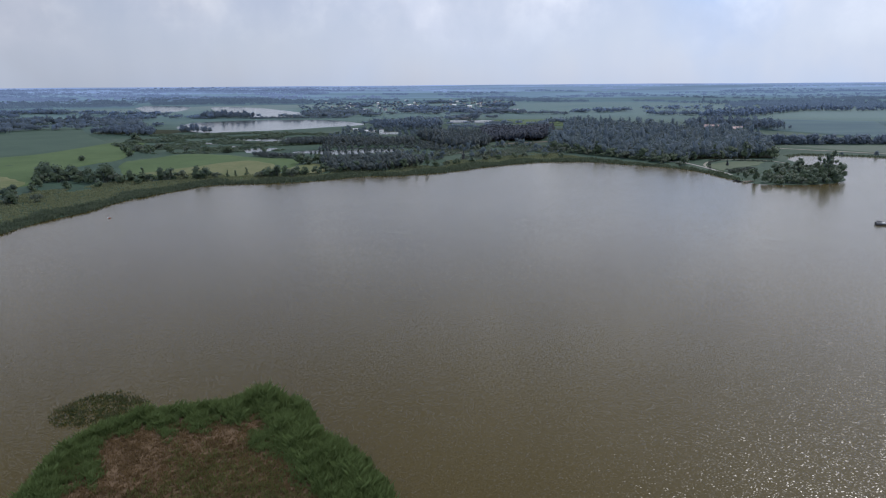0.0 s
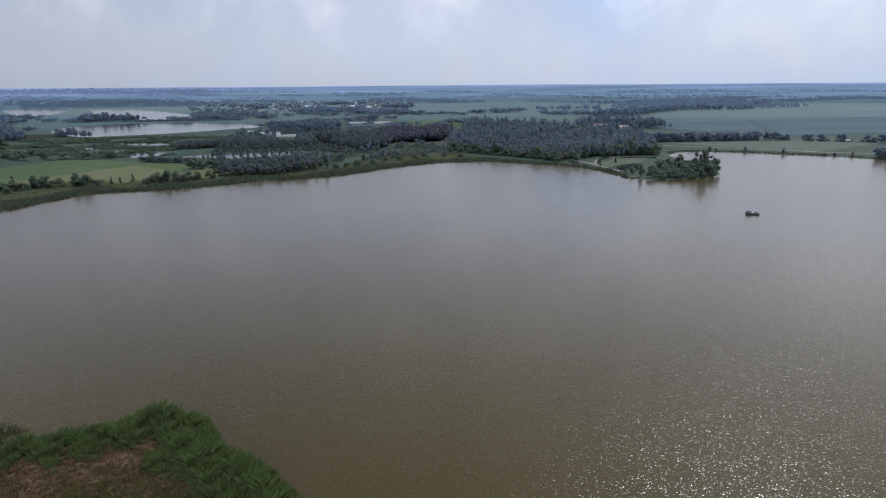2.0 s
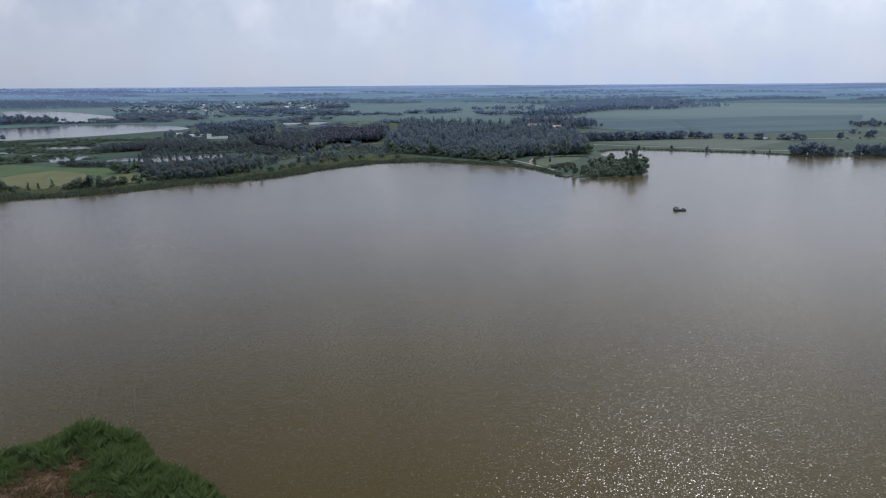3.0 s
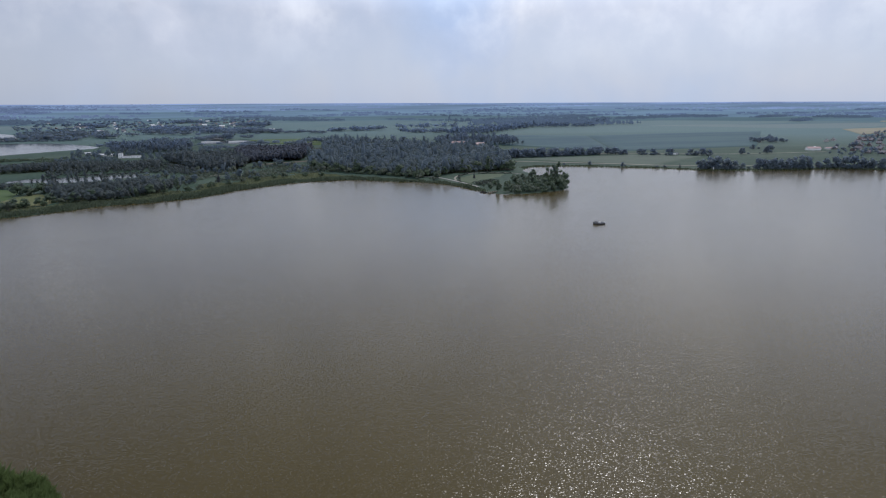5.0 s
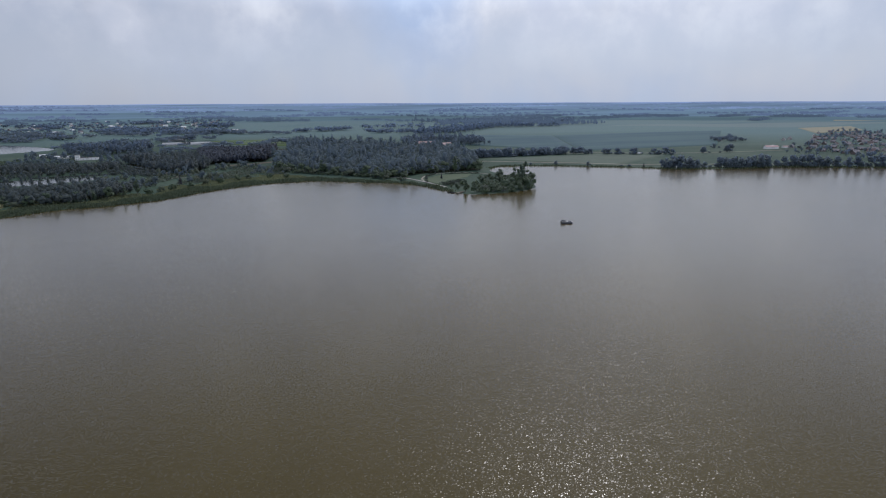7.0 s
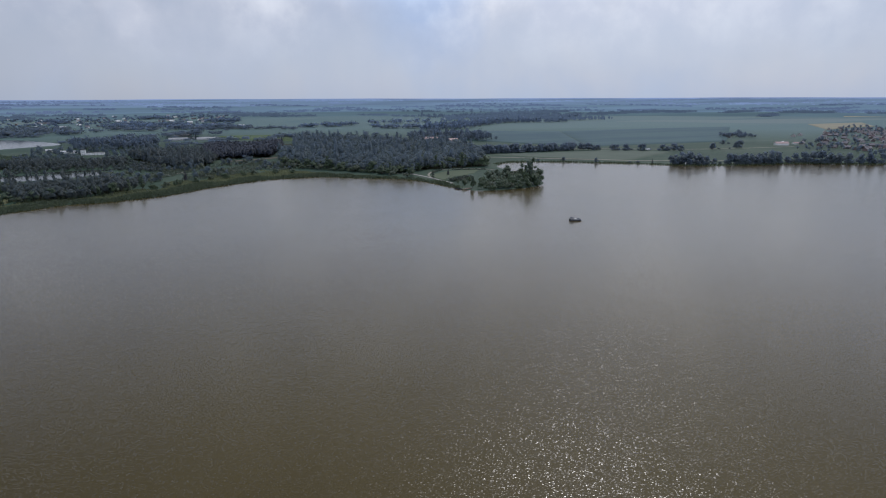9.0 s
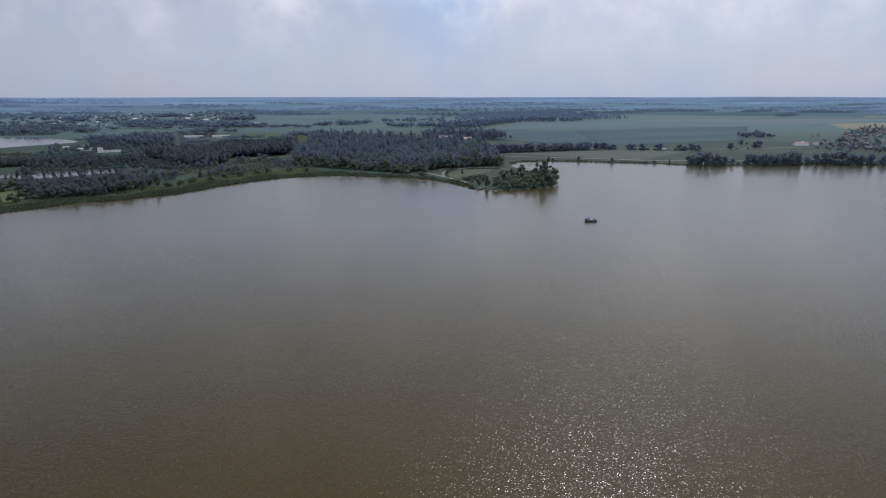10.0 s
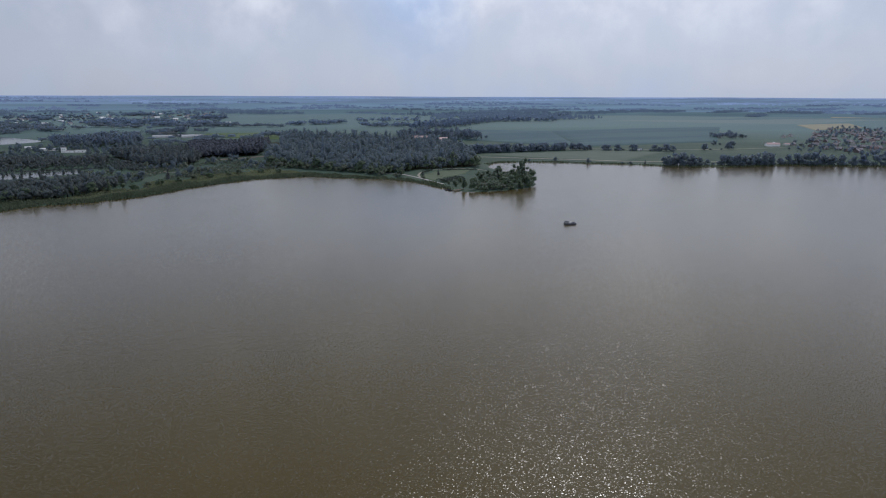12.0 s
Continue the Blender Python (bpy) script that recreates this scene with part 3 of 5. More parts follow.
def field(corners, material, label, name="crop_field", lift=0.10, n=14):
    """A four-cornered field that follows the ground."""
    a, b, c, d = [np.array(p, float) for p in corners]
    u, v = [k[..., None] for k in np.meshgrid(*[np.concatenate([[0], np.linspace(0.006, 0.994, n), [1]])] * 2)]
    p = (a * (1 - u) + b * u) * (1 - v) + (d * (1 - u) + c * u) * v
    z = height(p[..., 0], p[..., 1]) + lift
    for rim in (z[0], z[-1], z[:, 0], z[:, -1]):
        rim -= lift + 0.25
    return tagged(new(name, grid_mesh(name, p[..., 0], p[..., 1], z, material)), label, "field", kind="structure")


def patch(outline, material, label, name="crop_field", lift=0.10, rings=12):
    """A field of any rounded outline that follows the ground."""
    p = curve(outline, n=5)
    p = np.vstack([p, p[:1]])
    k = np.arange(len(p))
    p = p + np.stack([np.sin(k * 1.9 + p[:, 1] / 7), np.cos(k * 2.3 + p[:, 0] / 9)], -1)
    p[-1] = p[0]
    s = np.append(np.linspace(0.02, 0.992, rings), 1.0)[:, None, None]
    q = p[:-1].mean(0) + (p[None] - p[:-1].mean(0)) * s
    z = height(q[..., 0], q[..., 1]) + lift
    z[-1] -= lift + 0.25
    return tagged(new(name, grid_mesh(name, q[..., 0], q[..., 1], z, material)), label, "field", kind="structure")


patch([(-1000, 700), (-820, 860), (-609, 890), (-536, 938), (-435, 793), (-362, 690), (-345, 600), (-380, 535), (-520, 420), (-760, 500)], CROP_DARK, "dense dark green crop field")
patch([(-382, 536), (-356, 592), (-352, 684), (-314, 677), (-268, 538), (-270, 492), (-276, 450), (-256, 408), (-256, 376), (-300, 330), (-420, 330), (-520, 415)], MEADOW, "bright green meadow behind the shore bushes", "meadow", 0.16)
patch([(-330, 440), (-298, 426), (-264, 398), (-252, 372), (-250, 345), (-300, 330), (-380, 380)], MEADOW_PALE, "pale mown strip beside the meadow", "meadow", 0.22)
patch([(-252, 500), (-241, 536), (-228, 566), (-190, 560), (-158, 536), (-117, 518), (-110, 477), (-119, 424), (-150, 414), (-190, 424), (-218, 433)], MEADOW, "bright green meadow beside the reeds", "meadow")
patch([(-208, 436), (-170, 424), (-128, 424), (-118, 448), (-130, 486), (-160, 510), (-186, 470)], MEADOW_PALE, "yellowish mown meadow beside the reeds", "meadow", 0.16)
patch([(-112, 452), (-104, 486), (-90, 478), (-83, 440), (-95, 436)], MEADOW_PALE, "small yellowish meadow at the wood's edge", "meadow")
patch([(74, 1010), (120, 960), (165, 915), (205, 940), (205, 1040), (190, 1075), (90, 1095)], MEADOW, "pale green field behind the dark plantation", lift=0.5)
patch([(190, 462), (202, 474), (215, 483), (242, 488), (234, 470), (222, 458), (200, 445), (190, 436)], LAWN, "mown lawn on the wooded headland", "lawn", 0.1, 8)

field([(1209, 918), (1059, 767), (1225, 793), (1375, 918)], RIPE, "ripe yellow grain field by the village", lift=0.6)
field([(1682, 1175), (1799, 1099), (1998, 1221), (1880, 1300)], RIPE, "narrow strip of ripe yellow grain", lift=0.6)
field([(312, 606), (456, 594), (512, 546), (400, 490)], SHORE_GRASS, "green field between shore and tree row")
field([(470, 640), (640, 960), (1010, 930), (690, 640)], CROP_GREEN, "wide green crop field", lift=0.4)
field([(352, 900), (480, 1060), (640, 960), (470, 640)], CROP_GREEN, "green crop field behind the wood", lift=0.4)


def ribbon(name, points, width, material, label, category, lift=0.16):
    """A track that follows the ground along a line."""
    p = curve(points, closed=False, n=8)
    d = np.gradient(p, axis=0)
    d /= np.linalg.norm(d, axis=1)[:, None]
    s = np.stack([-d[:, 1], d[:, 0]], -1)
    w = np.linspace(-0.5, 0.5, 4)[None, :, None] * width
    q = p[:, None] + s[:, None] * w
    z = height(q[..., 0], q[..., 1]) + lift
    return tagged(new(name, grid_mesh(name, q[..., 0], q[..., 1], z, material)), label, category, kind="structure")


ribbon("dry_strip", [(58, 646), (78, 652), (96, 660), (112, 668)], 9.0, DRY_GRASS, "strip of dry brown grass below the plantation", "grass")
ribbon("path", [(168, 490), (180, 484), (185.5, 460), (187.5, 440), (188.5, 424), (189, 416)], 2.0, CONCRETE, "pale concrete path along the headland shore", "path")
ribbon("path", [(188, 455), (192, 469), (204, 487), (220, 495), (236, 497), (250, 490), (256, 474)], 1.7, SAND, "pale gravel path round the lawn", "path", 0.2)
ribbon("dirt_road", [(262, 612), (302, 582), (344, 550), (384, 518), (415, 490), (470, 462), (560, 420)], 3.5, SAND, "pale sandy road along the far shore", "road")
ribbon("dirt_road", [(316, 660), (380, 648), (470, 610), (560, 560), (690, 540)], 3.0, SAND, "pale sandy road behind the tree row", "road")

ribbon("footpath", [(-48, 528), (-18, 542), (12, 556), (34, 552), (62, 566), (96, 596)], 2.0, SAND, "narrow sandy footpath through the scrub", "path")
ribbon("footpath", [(12, 556), (20, 580), (8, 606), (22, 640)], 2.0, SAND, "narrow sandy footpath through the scrub", "path", 0.22)

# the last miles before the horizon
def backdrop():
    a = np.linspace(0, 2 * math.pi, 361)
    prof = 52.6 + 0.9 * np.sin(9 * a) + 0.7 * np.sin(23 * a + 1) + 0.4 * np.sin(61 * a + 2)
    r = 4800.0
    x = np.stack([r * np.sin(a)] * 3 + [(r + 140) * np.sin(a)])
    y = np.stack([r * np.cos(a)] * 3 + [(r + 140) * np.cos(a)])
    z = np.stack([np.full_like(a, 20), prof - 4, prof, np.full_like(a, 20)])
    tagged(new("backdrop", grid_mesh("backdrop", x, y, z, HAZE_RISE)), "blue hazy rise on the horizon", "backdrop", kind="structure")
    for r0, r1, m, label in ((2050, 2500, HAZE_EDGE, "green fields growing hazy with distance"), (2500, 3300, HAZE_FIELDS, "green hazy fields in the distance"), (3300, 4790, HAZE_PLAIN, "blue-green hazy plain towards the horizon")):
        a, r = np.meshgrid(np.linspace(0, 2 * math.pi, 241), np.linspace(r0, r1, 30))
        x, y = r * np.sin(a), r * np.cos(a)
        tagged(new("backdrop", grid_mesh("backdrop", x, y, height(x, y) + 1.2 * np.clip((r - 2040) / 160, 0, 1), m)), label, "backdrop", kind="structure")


backdrop()
# ---- plants ----
def clump_points(rng, n, lobes, shell=0.7):
    """Points on and in a heap of rounded lobes (x, y, z, radius), and the way out of each."""
    lobes = np.array(lobes)
    k = rng.choice(len(lobes), n, p=lobes[:, 3] ** 2 / (lobes[:, 3] ** 2).sum())
    d = rng.normal(size=(n, 3))
    d /= np.linalg.norm(d, axis=1)[:, None]
    r = lobes[k, 3] * (shell + (1 - shell) * rng.random(n) ** 0.5) * rng.uniform(0.9, 1.08, n)
    return lobes[k, :3] + d * r[:, None] * [1, 1, 0.85], d


def soft(p, d, mid, lift=1.4):
    """Shading directions of a crown: out of its lobes and out of its middle, tilted up to lighten shaded flanks."""
    o = p - mid
    o /= np.linalg.norm(o, axis=1)[:, None] + 1e-9
    n = d * 0.34 + o * 0.34 + [0, 0, lift]
    return n / (np.linalg.norm(n, axis=1)[:, None] + 1e-9)


def leaf_quads(rng, p, d, size, tilt=0.8):
    """Small bent-edged leaf sprays at the points, turned roughly outwards."""
    n = len(p)
    nrm = d + rng.normal(size=(n, 3)) * tilt
    nrm /= np.linalg.norm(nrm, axis=1)[:, None]
    nrm[(nrm * d).sum(1) < 0] *= -1
    u = np.cross(nrm, rng.normal(size=(n, 3)))
    u /= np.linalg.norm(u, axis=1)[:, None] + 1e-9
    v = np.cross(nrm, u)
    s = size * rng.uniform(0.6, 1.35, n)[:, None]
    a = rng.uniform(0.8, 1.1, (n, 1))
    return np.stack([p - u * s * 0.5, p - v * s * a * 0.4, p + u * s * 0.55, p + v * s * a * 0.45], 1)


def core_quads(rng, lobes, m):
    """Leafy masses under the sprays: each lobe a lumpy rounded body of 6 * m * m faces."""
    t = np.linspace(-1, 1, m + 1)
    a, b = np.meshgrid(t, t)
    e = np.ones_like(a)
    sides = [np.stack(f, -1) for f in ((a, b, e), (b, a, -e), (e, a, b), (-e, b, a), (b, e, a), (a, -e, b))]
    quad = np.concatenate([np.stack([f[:-1, :-1], f[:-1, 1:], f[1:, 1:], f[1:, :-1]], 2).reshape(-1, 4, 3) for f in sides])
    quad /= np.linalg.norm(quad, axis=-1)[..., None]
    out, nrm = [], []
    for x, y, z, r in lobes:
        k, ph = rng.normal(0, 2.2, (3, 3)), rng.uniform(0, 6, 3)
        w = 0.66 + 0.09 * np.sin(quad @ k + ph).sum(-1)
        out.append(np.array([x, y, z]) + quad * (w * r)[..., None] * [1, 1, 0.85])
        nrm.append(quad)
    return np.concatenate(out), np.concatenate(nrm)


def leafy_body(rng, lobes, n, size, core, mid):
    """Faces and shading of a crown: cores with sprays over them."""
    p, d = clump_points(rng, n, lobes)
    p[:, 2] = np.maximum(p[:, 2], 0.15)
    q, qn = core_quads(rng, lobes, core)
    q[..., 2] = np.maximum(q[..., 2], 0.1)
    sn = np.repeat(soft(p, d, mid)[:, None], 4, axis=1)
    cn = soft(q.reshape(-1, 3), qn.reshape(-1, 3), mid).reshape(q.shape)
    return np.concatenate([leaf_quads(rng, p, d, size), q]), np.concatenate([sn, cn])


def crown_lobes(rng, h, w, form):
    """The lobes of a crown of height h and width w, its base at 0."""
    out = []
    if form == "round":
        for _ in range(15):
            t, a = rng.uniform(0.06, 0.86), rng.uniform(0, 2 * math.pi)
            reach = w * 0.36 * math.sin(math.pi * min(0.95, t * 0.66 + 0.3)) * rng.uniform(0.4, 1.1)
            out.append((reach * math.cos(a), reach * math.sin(a), h * t, w * rng.uniform(0.16, 0.27)))
    elif form == "tall":
        for _ in range(16):
            t, a = rng.uniform(0.1, 0.97), rng.uniform(0, 2 * math.pi)
            reach = w * 0.3 * (1.05 - t * 0.7) * rng.uniform(0.3, 1.1)
            out.append((reach * math.cos(a), reach * math.sin(a), h * t, w * rng.uniform(0.15, 0.25) * (1.15 - 0.45 * t)))
    elif form == "bush":
        for _ in range(9):
            a, q = rng.uniform(0, 2 * math.pi), rng.uniform(0, 0.42) * w
            s = w * rng.uniform(0.14, 0.23)
            out.append((q * math.cos(a), q * math.sin(a), h * rng.uniform(0.25, 0.8) * (1 - 0.6 * (q / w) ** 1), s))
    else:
        for i in range(11):
            t = i / 11
            for _ in range(3):
                a = rng.uniform(0, 2 * math.pi)
                q = w * 0.3 * (1 - t) * rng.uniform(0.5, 1.0)
                out.append((q * math.cos(a), q * math.sin(a), h * (0.03 + 0.94 * t), max(0.35, w * 0.2 * (1 - t))))
    return out


def trunk_mesh(rng, h, base, w, material):
    bm = bmesh.new()
    r = 0.012 * h + 0.10
    lean = Vector((rng.uniform(-0.4, 0.4), rng.uniform(-0.4, 0.4), 0))
    mid, tip = Vector((0, 0, base)) + lean * 0.5, Vector((0, 0, h * 0.85)) + lean
    rod(bm, (0, 0, -0.4), mid, r * 1.25, r * 0.85, 7)
    rod(bm, mid, tip, r * 0.85, r * 0.2, 6)
    for k in range(6):
        a = k * 2.4 + rng.uniform(-0.4, 0.4)
        s = mid.lerp(tip, 0.1 + 0.13 * k)
        e = s + Vector((math.cos(a), math.sin(a), 0.75)) * w * rng.uniform(0.22, 0.34)
        rod(bm, s, e, r * 0.42, r * 0.1, 5)
    me = bpy.data.meshes.new("trunk")
    bm.to_mesh(me)
    bm.free()
    me.materials.append(material)
    return me


def make_tree(seed, form, h, w, base, leaf, n, size, name="tree"):
    """A tree as an Empty at its foot, with trunk and crown; kept aside as a pattern for copies."""
    rng = np.random.default_rng(seed)
    root = new(name)
    t = new("trunk", trunk_mesh(rng, h, max(base, 0.3), w, BARK))
    lobes = [(x, y, z + base, r) for x, y, z, r in crown_lobes(rng, h - base, w, form)]
    q, qn = leafy_body(rng, lobes, n, size, 2, [0, 0, h * 0.45])
    c = new("crown", faces_mesh("crown", q, [leaf], normals=qn))
    t.parent = c.parent = root
    return root


PATTERN = {
    "round": [make_tree(s, "round", 13, 11.5, 1.2, LEAF_NEAR, 500, 0.80) for s in (1, 2, 3)],
    "tall": [make_tree(s, "tall", 17, 10.0, 1.6, LEAF_NEAR, 500, 0.80) for s in (4, 5, 6)],
    "dark": [make_tree(s, "round", 11, 12, 0.2, LEAF_SHORE, 500, 0.80) for s in (7, 8)],
    "willow": [make_tree(s, "bush", 7, 10.0, 0.2, LEAF_WILLOW, 480, 0.70) for s in (9, 10)],
    "bush": [make_tree(s, "bush", 4.2, 6.0, 0.2, LEAF_NEAR, 300, 0.55, "bush") for s in (11, 12, 13)],
    "far round": [make_tree(s, "round", 12, 11.5, 0.8, LEAF_MID, 440, 0.95) for s in (16, 17, 18)],
    "far bush": [make_tree(s, "bush", 4.2, 6.5, 0.2, LEAF_MID, 260, 0.6, "bush") for s in (19, 20)],
    "fir": [make_tree(s, "fir", 9, 4.6, 0.6, LEAF_NEEDLE, 420, 0.55) for s in (14, 15)],
}
LABELS = {
    "round": ("leafy green tree with a broad uneven crown", "tree"),
    "tall": ("tall green tree with a ragged narrow crown", "tree"),
    "dark": ("dark green tree with a dense low crown", "tree"),
    "willow": ("spreading grey-green willow near the water", "tree"),
    "bush": ("low rounded green bush in the grass", "bush"),
    "far round": ("broad tree on the far shore, haze in its green", "tree"),
    "far bush": ("low bush on the far shore, haze in its green", "bush"),
    "fir": ("small dark pointed conifer", "tree"),
}
planted = []
pick = random.Random(5)
used = set()


def plant(form, x, y, s=1.0, group="", wide=1.0):
    """Sets a tree of the form at its place."""
    src = pick.choice(PATTERN[form])
    m = pose(x, y, at(x, y, 0.1), 0, 0, pick.uniform(0, 360)) @ Matrix.Diagonal((s * wide, s * wide, s, 1))
    if src not in used:
        used.add(src)
        src.matrix_basis = m
        ob = src
    else:
        ob = copy_thing(src, pose(0, 0, 0))
        ob.matrix_basis = m
    label, cat = LABELS[form]
    planted.append((x, y))
    return tagged(ob, label, cat, group)


def scatter(poly, gap, seed):
    """Loose places in an outline, about gap metres apart."""
    rng = np.random.default_rng(seed)
    poly = np.array(poly, float)
    lo, hi = poly.min(0), poly.max(0)
    x, y = np.meshgrid(np.arange(lo[0], hi[0] + gap, gap), np.arange(lo[1], hi[1] + gap, gap))
    x = x.ravel() + rng.uniform(-0.42, 0.42, x.size) * gap
    y = y.ravel() + rng.uniform(-0.42, 0.42, y.size) * gap
    keep = inside_depth(x, y, poly) > 0
    x, y = x[keep], y[keep]
    keep = shore_distance(x, y) > 2.0
    return np.stack([x[keep], y[keep]], -1)


def far_tree(rng, form, h, w, n, size, core):
    """Leaf masses of one tree of a wood, its foot at the origin: sprays over a few leafy boughs."""
    base = {"bush": 0.0, "tall": 0.08}.get(form, 0.12) * h
    c = (h - base) / 2
    pinch = {"fir": 0.75, "tall": 0.4}.get(form, 0.15)
    boughs = 5 if core > 1 else 1
    t = (np.arange(boughs) + rng.uniform(0.2, 0.8, boughs)) / boughs
    turn = rng.uniform(0, 6.28) + np.arange(boughs) * 2.4
    reach = 0.5 * rng.uniform(0.5, 1.1, boughs) * (1 - pinch * (2 * t - 1)) * np.sin(math.pi * (0.15 + 0.75 * t))
    spots = np.stack([np.cos(turn) * reach * w / 2, np.sin(turn) * reach * w / 2, base + (h - base) * (0.25 + 0.55 * t)], -1)
    wide = rng.uniform(0.46, 0.72, boughs) if boughs > 1 else np.ones(1)
    mid = [0, 0, h * 0.4]
    faces, shade = [], []
    for at_, r in zip(spots, wide):
        k, ph = rng.normal(0, 3.2, (3, 3)), rng.uniform(0, 6, 3)
        size_ = np.array([r * w / 2, r * w / 2, r * c * 0.8])
        m = max(6, n // boughs)
        d = rng.normal(size=(m, 3))
        d[:, 2] = np.abs(d[:, 2]) * np.where(rng.random(m) < 0.35, -0.6, 1.0)
        d /= np.linalg.norm(d, axis=1)[:, None]
        p = at_ + d * size_ * ((1 + 0.12 * np.sin(d @ k + ph).sum(-1)) * rng.uniform(0.82, 1.18, m))[:, None]
        q, qn = core_quads(rng, [(0, 0, 0, 1.0)], 1 if core < 3 else 2)
        q = at_ + qn * size_ * 0.74
        for a in (p, q):
            a[..., 2] = np.maximum(a[..., 2], 0.1)
        faces += [leaf_quads(rng, p, d + [0, 0, 0.25], size, 0.4), q]
        shade += [np.repeat(soft(p, d, mid, 1.7)[:, None], 4, axis=1), soft(q.reshape(-1, 3), qn.reshape(-1, 3), mid, 1.7).reshape(q.shape)]
    return np.concatenate(faces), np.concatenate(shade)


def woods(name, places, kinds, leaf, label, seed, n=90, size=1.2, scale=(0.62, 1.25), core=2):
    """A wood too dense to count its trees: trunks and crowns in one object."""
    rng = np.random.default_rng(seed)
    pats = [far_tree(rng, f, h, w, n, size, core) for f, h, w in kinds for _ in range(4)]
    tk = np.array([[[-0.2, 0, -0.5], [0.2, 0, -0.5], [0.12, 0, 5], [-0.12, 0, 5]], [[0, -0.2, -0.5], [0, 0.2, -0.5], [0, 0.12, 5], [0, -0.12, 5]]])
    tn = np.repeat(np.array([[[0, 1.0, 0]], [[1.0, 0, 0]]]), 4, axis=1)
    low = all(f == "bush" for f, _, _ in kinds)
    tk[..., 2] *= min(5.0, 0.4 * min(h for _, h, _ in kinds)) / 5.0
    z = height(places[:, 0], places[:, 1])
    out, idx, nrm = [], [], []
    for (x, y), h in zip(places, z):
        k, kn = pats[rng.integers(len(pats))]
        a, s = rng.uniform(0, 2 * math.pi), rng.uniform(*scale) * (1 + 0.12 * math.sin(x / 17 + 1.3 * math.sin(y / 23)) * math.sin(y / 29 + 0.8 * math.sin(x / 31)))
        ca, sa = math.cos(a) * s * rng.uniform(0.9, 1.15), math.sin(a) * s
        rot = np.array([[ca, -sa, 0], [sa, ca, 0], [0, 0, s * rng.uniform(0.85, 1.2)]])
        out.append(k @ rot.T + [x, y, h])
        nrm.append(kn @ rot.T / s)
        idx.append(np.zeros(len(k)))
        if not low:
            out.append(tk + [x, y, h])
            nrm.append(tn)
            idx.append(np.ones(2))
    me = faces_mesh(name, np.concatenate(out), [leaf, BARK], np.concatenate(idx), np.concatenate(nrm))
    return tagged(new(name, me), label, "woods", kind="stuff")


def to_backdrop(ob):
    """Tags the last miles of woods, whose haze is an added glow, as backdrop behind the place."""
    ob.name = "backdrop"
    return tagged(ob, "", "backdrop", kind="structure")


BROAD = [("round", 11.5, 7.6), ("tall", 13, 6.2), ("round", 9.5, 8.6), ("tall", 11, 7.2), ("bush", 9, 9)]
MAIN_WOOD = [(112, 660), (98, 592), (119, 552), (146, 522), (166, 494), (176, 486), (200, 499), (263, 508), (300, 590), (326, 680), (338, 735), (300, 760), (280, 800), (240, 860), (185, 890), (135, 860), (116, 700)]
wood_places = scatter(MAIN_WOOD, 5.6, 21)
wood_places = wood_places[(wood_places[:, 1] < 705) | (wood_places[:, 0] > 0.188 * wood_places[:, 1])]
wr, wa = np.hypot(wood_places[:, 0], wood_places[:, 1]), np.degrees(np.arctan2(wood_places[:, 0], wood_places[:, 1]))
wood_places = wood_places[~((wa > 21.8) & (wa < 25.2) & (wr > np.where(wa < 23.7, 800, 780)))]
woods("woodland", wood_places, [("round", 11, 10), ("tall", 12.6, 8.4), ("round", 9.5, 10.5), ("bush", 8.5, 10.5)], LEAF, "dense broadleaf wood behind the lake shore", 31, 70, 1.18, (0.62, 1.04))
tops = wood_places[np.random.default_rng(20).random(len(wood_places)) < 0.07]
woods("woodland", np.concatenate([tops, scatter([(154, 800), (205, 790), (225, 850), (166, 868)], 9.0, 19)]), [("tall", 17, 8), ("round", 15.5, 9)], LEAF, "taller trees standing over the shore wood", 30, 120, 0.9, (0.75, 1.0))
woods("plantation", scatter([(40, 664), (104, 676), (138, 806), (46, 810)], 3.2, 22), [("tall", 9.6, 5.4), ("round", 9.2, 5.0)], LEAF_NEEDLE, "dark even-topped conifer plantation", 32, 26, 1.35, (0.96, 1.03))
woods("woodland", scatter([(-8, 636), (14, 592), (40, 606), (48, 660), (36, 730), (-28, 716)], 4.4, 23), BROAD, LEAF_DARK, "dark broadleaf wood beside the ponds", 33, 56, 1.05, (0.7, 1.0))
woods("woodland", scatter([(-84, 452), (-66, 440), (-44, 442), (-22, 466), (-14, 492), (-34, 506), (-66, 508), (-96, 500)], 4.0, 24), BROAD, LEAF_DARK, "dark broadleaf wood on the marshy shore", 34, 76, 0.88, (0.5, 0.74), 3)
woods("woodland", scatter([(-164, 646), (-119, 652), (-30, 660), (-30, 690), (-165, 690)], 4.2, 25), [("round", 7.5, 7), ("tall", 8.0, 6)], LEAF_DARK, "long dark belt of trees behind the ponds", 35, 64, 0.85, (0.65, 0.9))
woods("thicket", scatter([(-162, 547), (-152, 534), (-119, 526), (-116, 533), (-150, 545), (-160, 556)], 3.2, 125), [("bush", 4.0, 5), ("bush", 4.4, 5)], LEAF_DARK, "low even dark thicket behind the mown meadow", 135, 60, 0.7, (0.9, 1.0))
woods("woodland", scatter([(-118, 548), (-112, 540), (-70, 548), (-40, 552), (-40, 560), (-80, 560)], 7.0, 126), [("tall", 9.5, 3.6), ("tall", 7.5, 3.2)], LEAF_DARK, "slender dark trees in front of the pond", 136, 70, 0.6, (0.7, 1.05))
